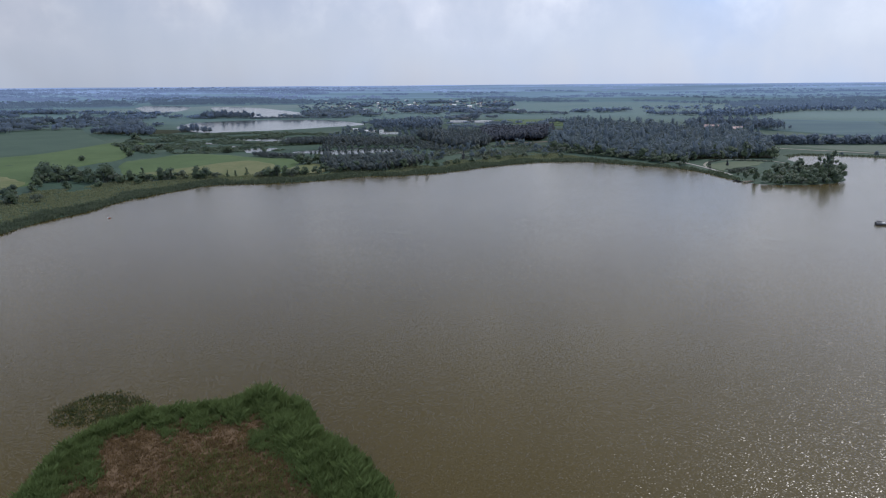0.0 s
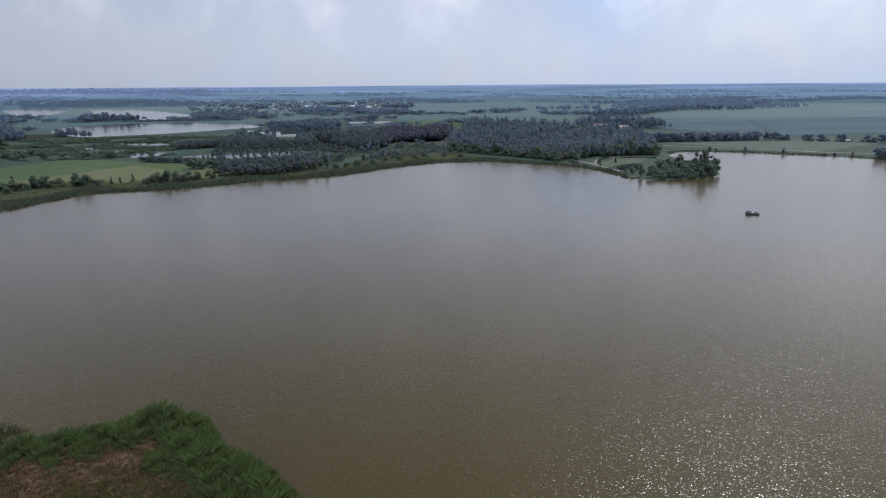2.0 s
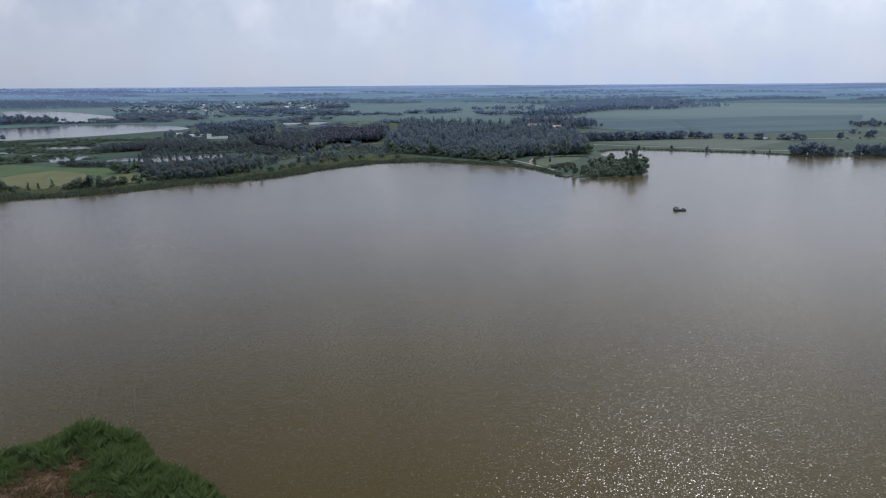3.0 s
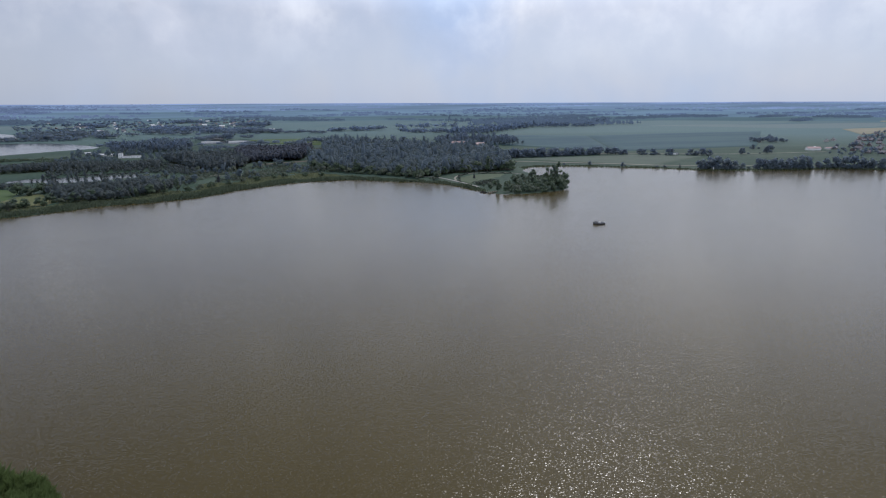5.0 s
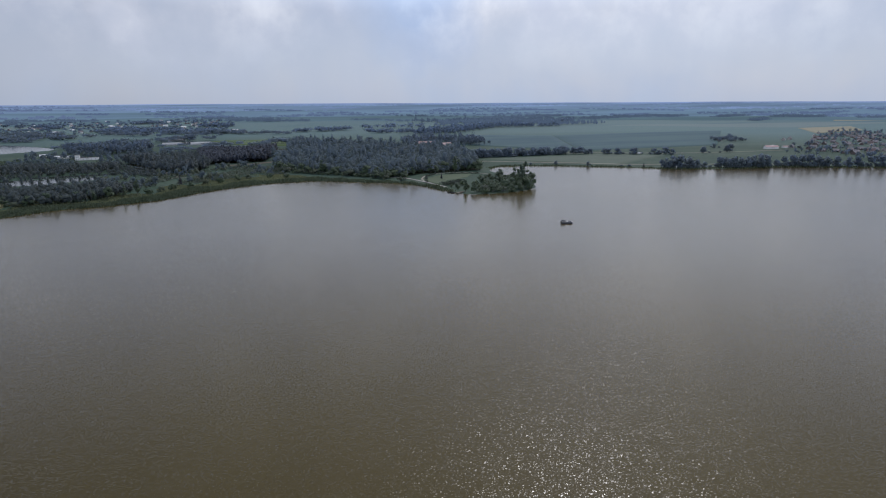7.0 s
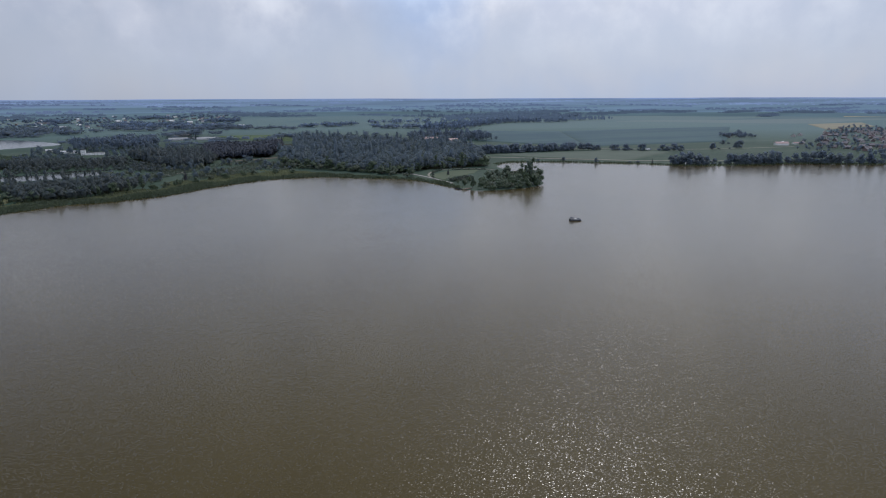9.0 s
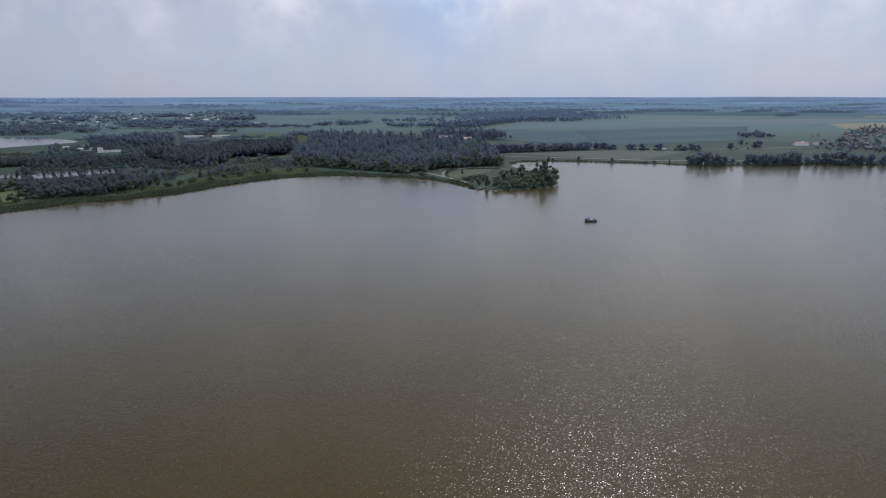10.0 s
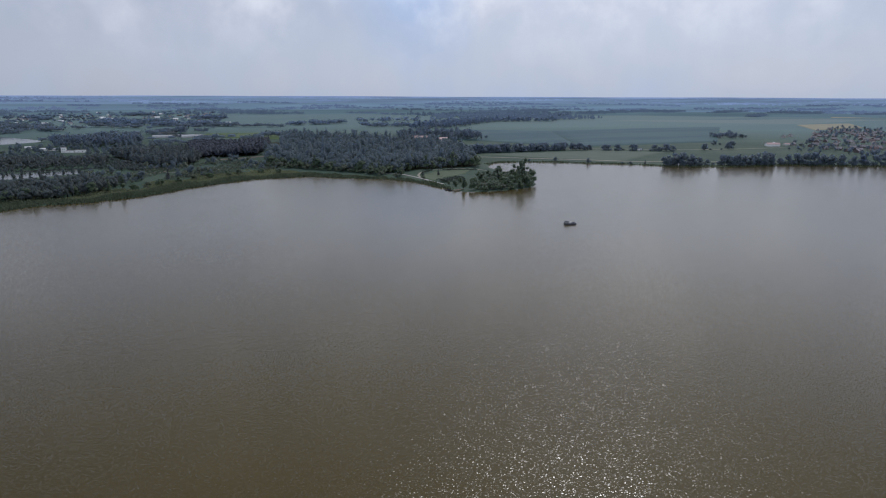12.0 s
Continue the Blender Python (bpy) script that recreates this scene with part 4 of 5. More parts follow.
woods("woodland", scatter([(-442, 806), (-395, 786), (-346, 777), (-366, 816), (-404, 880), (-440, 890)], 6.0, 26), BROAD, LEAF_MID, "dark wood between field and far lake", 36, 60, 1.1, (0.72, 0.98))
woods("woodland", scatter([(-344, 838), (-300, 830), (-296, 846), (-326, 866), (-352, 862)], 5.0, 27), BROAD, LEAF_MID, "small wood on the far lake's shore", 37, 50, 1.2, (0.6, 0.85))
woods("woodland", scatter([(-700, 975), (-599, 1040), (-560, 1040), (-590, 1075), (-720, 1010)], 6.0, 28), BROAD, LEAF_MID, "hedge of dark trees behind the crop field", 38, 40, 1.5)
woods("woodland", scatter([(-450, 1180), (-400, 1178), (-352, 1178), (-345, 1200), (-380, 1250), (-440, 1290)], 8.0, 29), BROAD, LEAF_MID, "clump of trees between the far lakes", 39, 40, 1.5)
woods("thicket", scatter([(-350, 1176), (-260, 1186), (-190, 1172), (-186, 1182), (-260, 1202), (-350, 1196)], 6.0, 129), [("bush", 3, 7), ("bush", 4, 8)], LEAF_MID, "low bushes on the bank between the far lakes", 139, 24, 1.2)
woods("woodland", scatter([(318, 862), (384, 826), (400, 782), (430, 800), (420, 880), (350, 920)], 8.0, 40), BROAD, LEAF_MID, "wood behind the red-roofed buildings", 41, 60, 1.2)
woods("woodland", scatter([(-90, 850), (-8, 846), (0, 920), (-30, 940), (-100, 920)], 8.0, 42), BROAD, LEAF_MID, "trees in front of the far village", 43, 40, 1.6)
woods("thicket", scatter([(-118, 608), (-84, 606), (-30, 606), (-6, 575), (4, 590), (-8, 640), (-26, 668), (-60, 660), (-122, 655)], 4.6, 148), [("bush", 3.2, 5), ("round", 5.5, 5), ("bush", 4.2, 5.5)], LEAF_DARK, "dark marsh thicket behind the pond", 149, 46, 0.85, (0.5, 1.0))
marsh = scatter([(-340, 660), (-300, 600), (-258, 566), (-190, 572), (-150, 600), (-140, 640), (-125, 790), (-230, 820), (-350, 790)], 5.2, 44)
marsh = marsh[np.sin(marsh[:, 0] / 19 + marsh[:, 1] / 33) * np.sin(marsh[:, 1] / 15 - marsh[:, 0] / 40) > -0.22]
woods("thicket", marsh, [("bush", 1.6, 8), ("bush", 1.2, 7), ("bush", 2.8, 7), ("bush", 1.0, 9)], LEAF_SHORE, "low marsh thicket among ponds", 45, 40, 0.8)
scrub = scatter([(-26, 492), (10, 500), (60, 534), (112, 548), (108, 628), (40, 632), (34, 596), (-30, 605), (-50, 530)], 5.6, 46)
scrub = scrub[np.sin(scrub[:, 0] / 11 + scrub[:, 1] / 23) + np.sin(scrub[:, 1] / 9 - scrub[:, 0] / 17) > 0.3]
lot = np.random.default_rng(9).random(len(scrub))
woods("thicket", scrub[lot < 0.55], [("bush", 4, 6), ("round", 6, 6), ("bush", 2.6, 5)], LEAF_WILLOW, "light green scrub on the marshy shore", 47, 60, 0.8, (0.4, 0.95))
woods("thicket", scrub[lot >= 0.55], [("bush", 4.5, 6), ("round", 8, 7), ("bush", 3, 6)], LEAF, "darker green scrub on the marshy shore", 48, 60, 0.85, (0.4, 1.0))
fringe = scatter([(-22, 496), (14, 506), (62, 536), (100, 546), (96, 590), (60, 634), (40, 600), (0, 590), (-34, 560)], 3.4, 146)
woods("thicket", fringe[np.sin(fringe[:, 0] / 8 - fringe[:, 1] / 13) > -0.35], [("bush", 1.3, 3.6), ("bush", 0.9, 3.2), ("bush", 1.8, 3.0)], LEAF_WILLOW, "pale tussocks and low willow scrub", 147, 18, 0.7, (0.6, 1.1), 1)
park = scatter([(-130, 700), (-20, 700), (30, 730), (40, 850), (-50, 860), (-130, 840)], 10.0, 48)
park = park[~((park[:, 1] < 785) & (np.abs(park[:, 0] / park[:, 1] + 0.084) < 0.016))]
woods("thicket", park, [("bush", 4.5, 7), ("round", 8, 7)], LEAF, "trees and scrub round the white buildings", 49, 40, 1.1, (0.55, 1.0))
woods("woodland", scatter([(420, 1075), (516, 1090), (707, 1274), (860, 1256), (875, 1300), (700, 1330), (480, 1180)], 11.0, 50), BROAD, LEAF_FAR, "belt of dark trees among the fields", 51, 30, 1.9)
to_backdrop(woods("woodland", scatter([(697, 1800), (800, 1560), (904, 1330), (1080, 1360), (960, 1600), (760, 1830)], 15.0, 52), BROAD, HAZE_GROVE, "far belt of trees among the fields, glowing for haze", 53, 24, 2.4))

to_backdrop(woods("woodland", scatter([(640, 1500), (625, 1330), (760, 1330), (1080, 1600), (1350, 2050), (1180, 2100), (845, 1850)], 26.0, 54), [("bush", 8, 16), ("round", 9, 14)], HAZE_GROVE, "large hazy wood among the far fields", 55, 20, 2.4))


def far_woods(seed, count, r0, r1, label, wide, trees, size, tall, n, leaf=LEAF_FAR, east=72, west=-48):
    """Copses and belts over the far plain, long across the view's depth."""
    rng = np.random.default_rng(seed)
    pts = []
    for _ in range(count):
        a, r = radians(rng.uniform(west, east)), math.sqrt(rng.uniform(r0 ** 2, r1 ** 2))
        cx, cy = r * math.sin(a), r * math.cos(a)
        t = radians(rng.normal(-20, 22))
        ln, th = wide * rng.uniform(0.3, 1.5), wide * rng.uniform(0.08, 0.25)
        k = int(trees * rng.uniform(0.5, 1.5))
        u, v = rng.uniform(-1, 1, k) * ln, rng.normal(0, 0.5, k) * th
        pts.append(np.stack([cx + u * math.cos(t) - v * math.sin(t), cy + u * math.sin(t) + v * math.cos(t)], -1))
    pts = np.concatenate(pts)
    pts = pts[(shore_distance(pts[:, 0], pts[:, 1]) > 4) & (np.hypot(pts[:, 0], pts[:, 1]) > r0) & (np.hypot(pts[:, 0], pts[:, 1]) < 4720)]
    return woods("woodland", pts, [("bush", tall, 15), ("bush", tall * 0.8, 19)], leaf, label, seed + 1, n, size, (0.8, 1.25), 1)


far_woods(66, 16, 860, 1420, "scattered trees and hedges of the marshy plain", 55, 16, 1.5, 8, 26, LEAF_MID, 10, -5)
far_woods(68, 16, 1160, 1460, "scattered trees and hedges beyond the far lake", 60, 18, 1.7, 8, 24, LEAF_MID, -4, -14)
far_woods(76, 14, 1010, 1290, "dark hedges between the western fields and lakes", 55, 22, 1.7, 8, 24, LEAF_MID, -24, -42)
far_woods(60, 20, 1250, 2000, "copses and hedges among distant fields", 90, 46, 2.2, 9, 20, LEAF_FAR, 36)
to_backdrop(far_woods(61, 26, 2000, 2500, "copses and belts among the farther fields, glowing for haze", 130, 60, 2.6, 8, 14, HAZE_GROVE, 62))
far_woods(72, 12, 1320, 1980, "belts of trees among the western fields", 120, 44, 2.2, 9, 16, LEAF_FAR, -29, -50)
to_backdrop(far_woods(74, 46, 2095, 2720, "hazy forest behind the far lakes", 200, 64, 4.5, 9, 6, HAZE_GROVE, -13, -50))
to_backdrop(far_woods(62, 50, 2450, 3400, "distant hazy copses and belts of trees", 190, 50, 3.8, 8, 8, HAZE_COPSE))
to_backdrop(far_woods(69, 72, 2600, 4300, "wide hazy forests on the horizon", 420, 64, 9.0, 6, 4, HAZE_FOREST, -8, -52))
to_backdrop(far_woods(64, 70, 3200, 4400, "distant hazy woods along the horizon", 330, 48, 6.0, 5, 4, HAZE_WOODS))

for x, y in ((262, 872), (276, 868)):
    plant("far round", x, y, 1.15, "round trees over the wood")

woods("thicket", scatter([(314, 618), (372, 614), (428, 606), (430, 616), (372, 626), (316, 632)], 4.5, 127), [("round", 9, 7), ("tall", 10, 6)], LEAF_MID, "close row of trees along the sandy road", 137, 60, 0.8, (0.65, 1.0))
woods("thicket", scatter([(748, 676), (800, 680), (810, 730), (756, 724)], 8.0, 128), [("round", 9, 8), ("bush", 6, 7)], LEAF_MID, "trees round the outlying farm houses", 138, 50, 1.0, (0.6, 1.0))

# forest floor under the denser woods, its litter coloured darker to deepen their shade
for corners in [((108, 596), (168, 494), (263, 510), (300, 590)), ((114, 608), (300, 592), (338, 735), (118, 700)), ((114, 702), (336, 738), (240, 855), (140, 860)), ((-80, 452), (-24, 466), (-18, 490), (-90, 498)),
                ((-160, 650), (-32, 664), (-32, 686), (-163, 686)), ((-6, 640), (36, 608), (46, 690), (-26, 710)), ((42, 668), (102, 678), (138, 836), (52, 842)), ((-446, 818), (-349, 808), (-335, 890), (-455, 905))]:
    field(corners, LITTER, "forest floor under dense trees, darkened for shade", "forest_floor", 0.08)

# bushes and trees that stand singly on the west shore
SHORE_THICKET = [
    ("dark", -262, 414, 0.62), ("dark", -254, 409, 0.72), ("dark", -246, 405, 0.75), ("dark", -239, 408, 0.7), ("willow", -232, 406, 0.85), ("dark", -225, 403, 0.62), ("dark", -216, 404, 0.78), ("dark", -212, 399, 0.82),
    ("willow", -205, 398, 0.8), ("dark", -199, 404, 0.5), ("tall", -194, 409, 0.42), ("dark", -183, 412, 0.55), ("dark", -177, 411, 0.55), ("willow", -170, 413, 0.8), ("dark", -161, 416, 0.58), ("dark", -155, 415, 0.54),
    ("willow", -149, 417, 0.62), ("tall", -143, 421, 0.27), ("tall", -138, 421, 0.25), ("tall", -131, 423, 0.32),
]
SHORE_BUSHES = [
    ("dark", -116, 420, 0.5), ("dark", -111, 422, 0.55), ("dark", -105, 424, 0.5), ("bush", -258, 404, 1.3), ("bush", -250, 398, 1.4), ("bush", -242, 398, 1.2), ("bush", -229, 396, 1.3), ("bush", -220, 394, 1.3),
    ("bush", -200, 394, 1.2), ("bush", -192, 402, 1.3), ("bush", -186, 404, 1.1), ("dark", -268, 424, 0.7), ("dark", -275, 440, 0.6), ("dark", -222, 322, 0.55), ("dark", -229, 330, 0.6), ("dark", -236, 345, 0.55),
    ("willow", -214, 330, 0.6), ("dark", -244, 380, 0.5), ("bush", -236, 362, 1.0), ("bush", -222, 372, 1.1),
]
MARSH_EDGE = [
    ("bush", -207, 380, 0.9), ("bush", -190, 392, 0.9), ("bush", -98, 428, 1.0), ("bush", -266, 545, 1.3), ("bush", -288, 578, 1.6), ("willow", -281, 590, 0.9), ("willow", -272, 612, 0.9), ("bush", -262, 572, 1.4),
    ("bush", -248, 580, 1.5), ("willow", -236, 588, 0.8), ("bush", -290, 514, 1.1), ("dark", -335, 700, 0.7), ("bush", -215, 585, 1.4), ("bush", -195, 580, 1.4), ("dark", -110, 487, 0.6), ("dark", -103, 483, 0.5), ("dark", -97, 492, 0.55),
    ("dark", -120, 424, 0.36), ("dark", -99, 429, 0.42), ("dark", -94, 431, 0.4), ("dark", -88, 437, 0.38), ("dark", -154, 549, 0.5),
]
for form, x, y, s in SHORE_THICKET + SHORE_BUSHES + MARSH_EDGE:
    plant(form, x, y, s * (1.3 if form == "dark" and y > 395 else 1.12), "trees and bushes of the west shore")
    if form == "dark":
        plant(pick.choice(["bush", "willow"]), x + pick.uniform(-7, 7), y + pick.uniform(-5, 3), pick.uniform(0.6, 0.95), "trees and bushes of the west shore")
for form, x, y, s in [
    ("dark", -84, 446, 0.7), ("willow", -78, 441, 0.75), ("dark", -70, 443, 0.72), ("round", -62, 446, 0.72), ("willow", -54, 448, 0.9), ("dark", -46, 452, 0.75), ("dark", -38, 454, 0.72), ("round", -29, 456, 0.8), ("tall", -20, 462, 0.62), ("tall", -12, 470, 0.6),
    ("bush", -6, 468, 1.1), ("willow", 2, 478, 0.6), ("bush", 10, 486, 1.1), ("fir", 16, 512, 0.9), ("bush", 22, 496, 1.0), ("willow", 32, 508, 0.7), ("bush", 44, 512, 1.2), ("bush", 58, 524, 1.2), ("willow", 66, 530, 0.7), ("bush", 84, 530, 1.0), ("bush", 96, 524, 1.1),
]:
    plant(form, x, y, s * (0.85 if x < -15 else 1.0), "trees of the north shore")
for k in range(26):
    u = k / 25
    x, y = 97 + 70 * u, 582 - 90 * u + 5 * math.sin(k * 2.1)
    plant(pick.choice(["round", "tall", "round", "dark"]), x, y, pick.uniform(0.4, 0.8), "edge of the shore wood")
for k in range(16):
    u = k / 15
    plant(pick.choice(["round", "tall", "round"]), 176 + 90 * u, 494 + 14 * u + 5 * math.sin(k * 1.7) + 4, pick.uniform(0.5, 0.9), "edge of the shore wood")
for k in range(30):
    u = k / 29
    plant(pick.choice(["bush", "bush", "willow"]), 92 + 74 * u, 574 - 86 * u + pick.uniform(-3, 4), pick.uniform(0.5, 0.95), "edge of the shore wood")
# headland
POINT_TREES = [
    ("tall", 191, 389, 0.62), ("round", 195, 383, 0.62), ("willow", 203, 383, 0.95), ("bush", 199, 378, 1.0), ("round", 209, 382, 0.72), ("willow", 214, 378, 0.8), ("round", 219, 384, 0.8), ("bush", 222, 379, 1.2),
    ("round", 226, 386, 0.85), ("tall", 231, 386, 0.85), ("tall", 236, 391, 0.98), ("round", 241, 390, 0.9), ("tall", 242, 399, 1.0), ("round", 247, 397, 1.0), ("tall", 248, 406, 1.02), ("tall", 235, 400, 0.9),
    ("round", 228, 396, 0.72),
]
POINT_GROVE = [
    ("round", 215, 391, 0.65), ("willow", 207, 391, 0.75), ("bush", 205, 402, 1.1), ("round", 253, 424, 0.66), ("willow", 255, 440, 0.7), ("round", 222, 403, 0.6), ("bush", 233, 412, 1.3), ("bush", 243, 420, 1.2),
    ("fir", 206, 463, 0.8), ("round", 258, 462, 0.5), ("bush", 194, 426, 0.9), ("bush", 192, 415, 0.8), ("willow", 187, 447, 0.5), ("dark", 200, 386, 0.6), ("dark", 207, 380, 0.55), ("dark", 213, 384, 0.62),
    ("dark", 221, 380, 0.62),
]
POINT_BUSHES = [
    ("dark", 229, 382, 0.68), ("dark", 238, 386, 0.75), ("dark", 226, 391, 0.6), ("dark", 192, 404, 0.5), ("dark", 197, 399, 0.5), ("willow", 196, 412, 0.7), ("bush", 203, 418, 1.3), ("bush", 210, 412, 1.3),
    ("bush", 216, 405, 1.4), ("bush", 201, 376.5, 1.1), ("bush", 211, 377, 1.2), ("bush", 219, 376.5, 1.1), ("bush", 229, 379.5, 1.2), ("bush", 238, 383, 1.2), ("round", 176, 468, 0.75), ("tall", 180, 474, 0.7),
    ("willow", 172, 464, 0.7),
]
for form, x, y, s in POINT_TREES + POINT_GROVE + POINT_BUSHES:
    plant(form, x, y, s * (0.95 if x > 230 else 0.8), "trees of the headland", 0.85 if x > 225 else 0.95)
for form, x, y, s in [("dark", 160, 489, 0.62), ("round", 165, 484, 0.6), ("dark", 170, 487, 0.6), ("round", 176, 491, 0.66), ("dark", 182, 494, 0.62), ("tall", 168, 493, 0.55), ("willow", 164, 478, 0.6)]:
    plant(form, x, y, s, "edge of the shore wood")
grove = scatter([(210, 404), (252, 408), (257, 452), (232, 446), (216, 424)], 6.2, 90)
for x, y in grove:
    plant(pick.choice(["dark", "willow", "bush", "dark"]), x, y, pick.uniform(0.32, 0.55), "trees of the headland")
# far shore: waterside clumps and the tree row behind the field
BANK_TREES = [
    (424, 452, 0.75, "dark"), (431, 448, 0.95, "round"), (437, 446, 0.9, "dark"), (443, 441, 0.85, "round"), (449, 438, 0.6, "dark"), (456, 436, 0.45, "dark"), (462, 435, 0.5, "bush"), (470, 432, 0.75, "dark"),
    (476, 430, 0.8, "round"), (482, 427, 0.78, "dark"), (488, 424, 0.78, "round"), (494, 422, 0.7, "dark"), (501, 423, 0.9, "round"), (507, 420, 0.95, "round"), (513, 418, 0.85, "dark"), (519, 418, 0.6, "bush"),
    (526, 418, 0.55, "dark"), (533, 415, 0.7, "dark"),
]
BANK_CLUMPS = [
    (540, 412, 0.8, "round"), (546, 407, 0.85, "dark"), (552, 403, 0.9, "round"), (558, 399, 0.85, "dark"), (564, 395, 0.8, "round"), (572, 391, 0.75, "dark"), (580, 386, 0.7, "round"), (588, 382, 0.8, "dark"),
    (597, 377, 0.75, "round"), (606, 372, 0.8, "dark"), (616, 368, 0.8, "round"), (628, 362, 0.75, "dark"), (372, 496, 0.35, "round"), (396, 478, 0.5, "bush"), (402, 474, 0.55, "bush"), (412, 466, 0.5, "fir"),
    (330, 530, 0.5, "bush"), (352, 520, 0.32, "round"),
]
for x, y, s, form in BANK_TREES + BANK_CLUMPS:
    plant({"bush": "far bush", "fir": "fir"}.get(form, "far round"), x, y, s * (1.1 if form != "bush" else 1.3), "trees of the far shore")
    if form in ("dark", "round") and s > 0.5:
        for _ in range(2):
            plant("far bush", x + pick.uniform(-5, 5), y - pick.uniform(-1, 3), pick.uniform(0.9, 1.3), "bushes of the far shore")
for k in range(48):
    u = k / 47
    x, y = (316 + 215 * u, 622 - 12 * u - 62 * max(0.0, u - 0.55) / 0.45)
    if k in (31, 32, 41, 47):
        continue
    if u < 0.5:
        plant("far bush", x + pick.uniform(-4, 4), y - 4, pick.uniform(0.9, 1.3), "tree row along the sandy road", 1.3)
    plant(pick.choice(["far round", "far round", "far bush"]), x + pick.uniform(-2, 2), y + pick.uniform(-5, 5), pick.uniform(0.72, 0.95) if u < 0.42 else pick.uniform(0.5, 0.78), "tree row along the sandy road", 1.25)
for x, y in [(300, 602), (326, 640), (338, 655), (350, 668), (310, 640), (285, 590), (296, 580), (571, 549), (582, 551), (596, 548), (610, 552), (620, 556), (640, 600), (655, 605)]:
    plant(pick.choice(["far round", "far bush"]), x, y, pick.uniform(0.5, 0.8), "field trees")

# ---- reeds ----
def reed_mesh(name, places, tall, blades, width, material, seed, droop=0.35):
    """Upright bent blades in tufts: one spear and one leaning leaf after another."""
    rng = np.random.default_rng(seed)
    p = np.repeat(places, blades, axis=0)
    n = len(p)
    t = np.repeat(tall, blades) * rng.uniform(0.65, 1.1, n)
    a = rng.uniform(0, 2 * math.pi, n)
    p = p + rng.normal(0, width * 1.2, (n, 2))
    z = height(p[:, 0], p[:, 1]) - 0.05
    f = np.stack([np.cos(a), np.sin(a), np.zeros(n)], -1)
    g = np.stack([-np.sin(a), np.cos(a), np.zeros(n)], -1)
    lean = t[:, None] * droop * rng.uniform(0.1, 1.0, (n, 1))
    up = np.zeros((n, 3))
    up[:, 2] = t
    base = np.column_stack([p, np.maximum(z, -0.4)])
    w = width * rng.uniform(0.6, 1.3, (n, 1))
    mid = base + up * 0.55 + f * lean * 0.3
    return faces_mesh(name, np.stack([base - g * w * 0.35, base + g * w * 0.35, mid + g * w * 0.5, base + up + f * lean], 1), [material]), n


def island_zone():
    rng = np.random.default_rng(70)
    n = 24000
    x, y = rng.uniform(-75, 0, n), rng.uniform(42, 120, n)
    d = inside_depth(x, y, ISLAND)
    rag = 2.2 * np.sin(x / 2.7) * np.cos(y / 3.1) + 1.4 * np.sin(x / 1.1 + y / 1.7)
    ring = 10.5 + rag + 3.0 * np.clip((x + 42) / 30, -0.6, 1)
    keep = (d > -0.3) & (d < ring)
    pts = np.stack([x, y], -1)
    lump = 1.65 + 0.5 * np.sin(x / 1.3 + 1 + np.sin(y)) * np.sin(y / 1.5) + 0.45 * np.sin(x / 0.6 - y / 0.8) + 0.6 * rng.random(n) + 1.3 * np.exp(-((x + 34.5) ** 2 + (y - 112) ** 2) / 5)
    inner = np.clip((ring - d) / 7.0, 0, 1)
    keep &= rng.random(n) < 0.25 + inner * 1.6
    bed, _ = reed_mesh("reed_island", pts[keep], lump[keep] * np.clip(0.5 + d[keep] / 3, 0.5, 1) * (0.3 + 0.7 * inner[keep]), 14, 0.14, REED, 71, 0.75)
    tagged(new("reed_bed", bed), "dense green reeds ringing the small island", "reeds", kind="stuff")
    dry = (d > ring - 6.5) & (rng.random(n) < 0.25 + (d - ring + 6.5) / 6)
    m, _ = reed_mesh("dry_reeds", pts[dry], 0.4 + 0.35 * rng.random(dry.sum()), 5, 0.24, REED_DRY, 72, 0.9)
    tagged(new("dry_reeds", m), "flattened brown dry reeds on the island", "reeds", kind="stuff")
    mid = (d > ring) & (rng.random(n) < 1.5 - np.hypot((x + 31) * 0.8, (y - 79) * 0.7) / 11 + 0.1 * rag)
    m, _ = reed_mesh("island_grass", pts[mid], 0.45 + 0.3 * rng.random(mid.sum()), 6, 0.26, ISLE_GRASS, 73, 1.0)
    tagged(new("island_grass", m), "short olive grass in the island's middle", "grass", kind="stuff")
    s = inside_depth(x, y, SHOAL)
    low = (s > 0) & (rng.random(n) < 0.3 + s / 2.0)
    m, _ = reed_mesh("sunken_weed", pts[low], 0.58 + 0.2 * rng.random(low.sum()), 8, 0.3, WEED, 74, 1.1)
    tagged(new("water_weed", m), "half-sunken dark water weed off the island", "weed", kind="stuff")
    gx2, gy2 = np.meshgrid(np.linspace(-66, -4, 90), np.linspace(44, 116, 100))
    dd = inside_depth(gx2, gy2, ISLAND)
    z = np.where(dd > 2, height(gx2, gy2) + 0.05, -0.6)
    tagged(new("island_soil", grid_mesh("island_soil", gx2, gy2, z, MUD)), "brown muddy soil of the reed island", "soil", kind="structure")


island_zone()


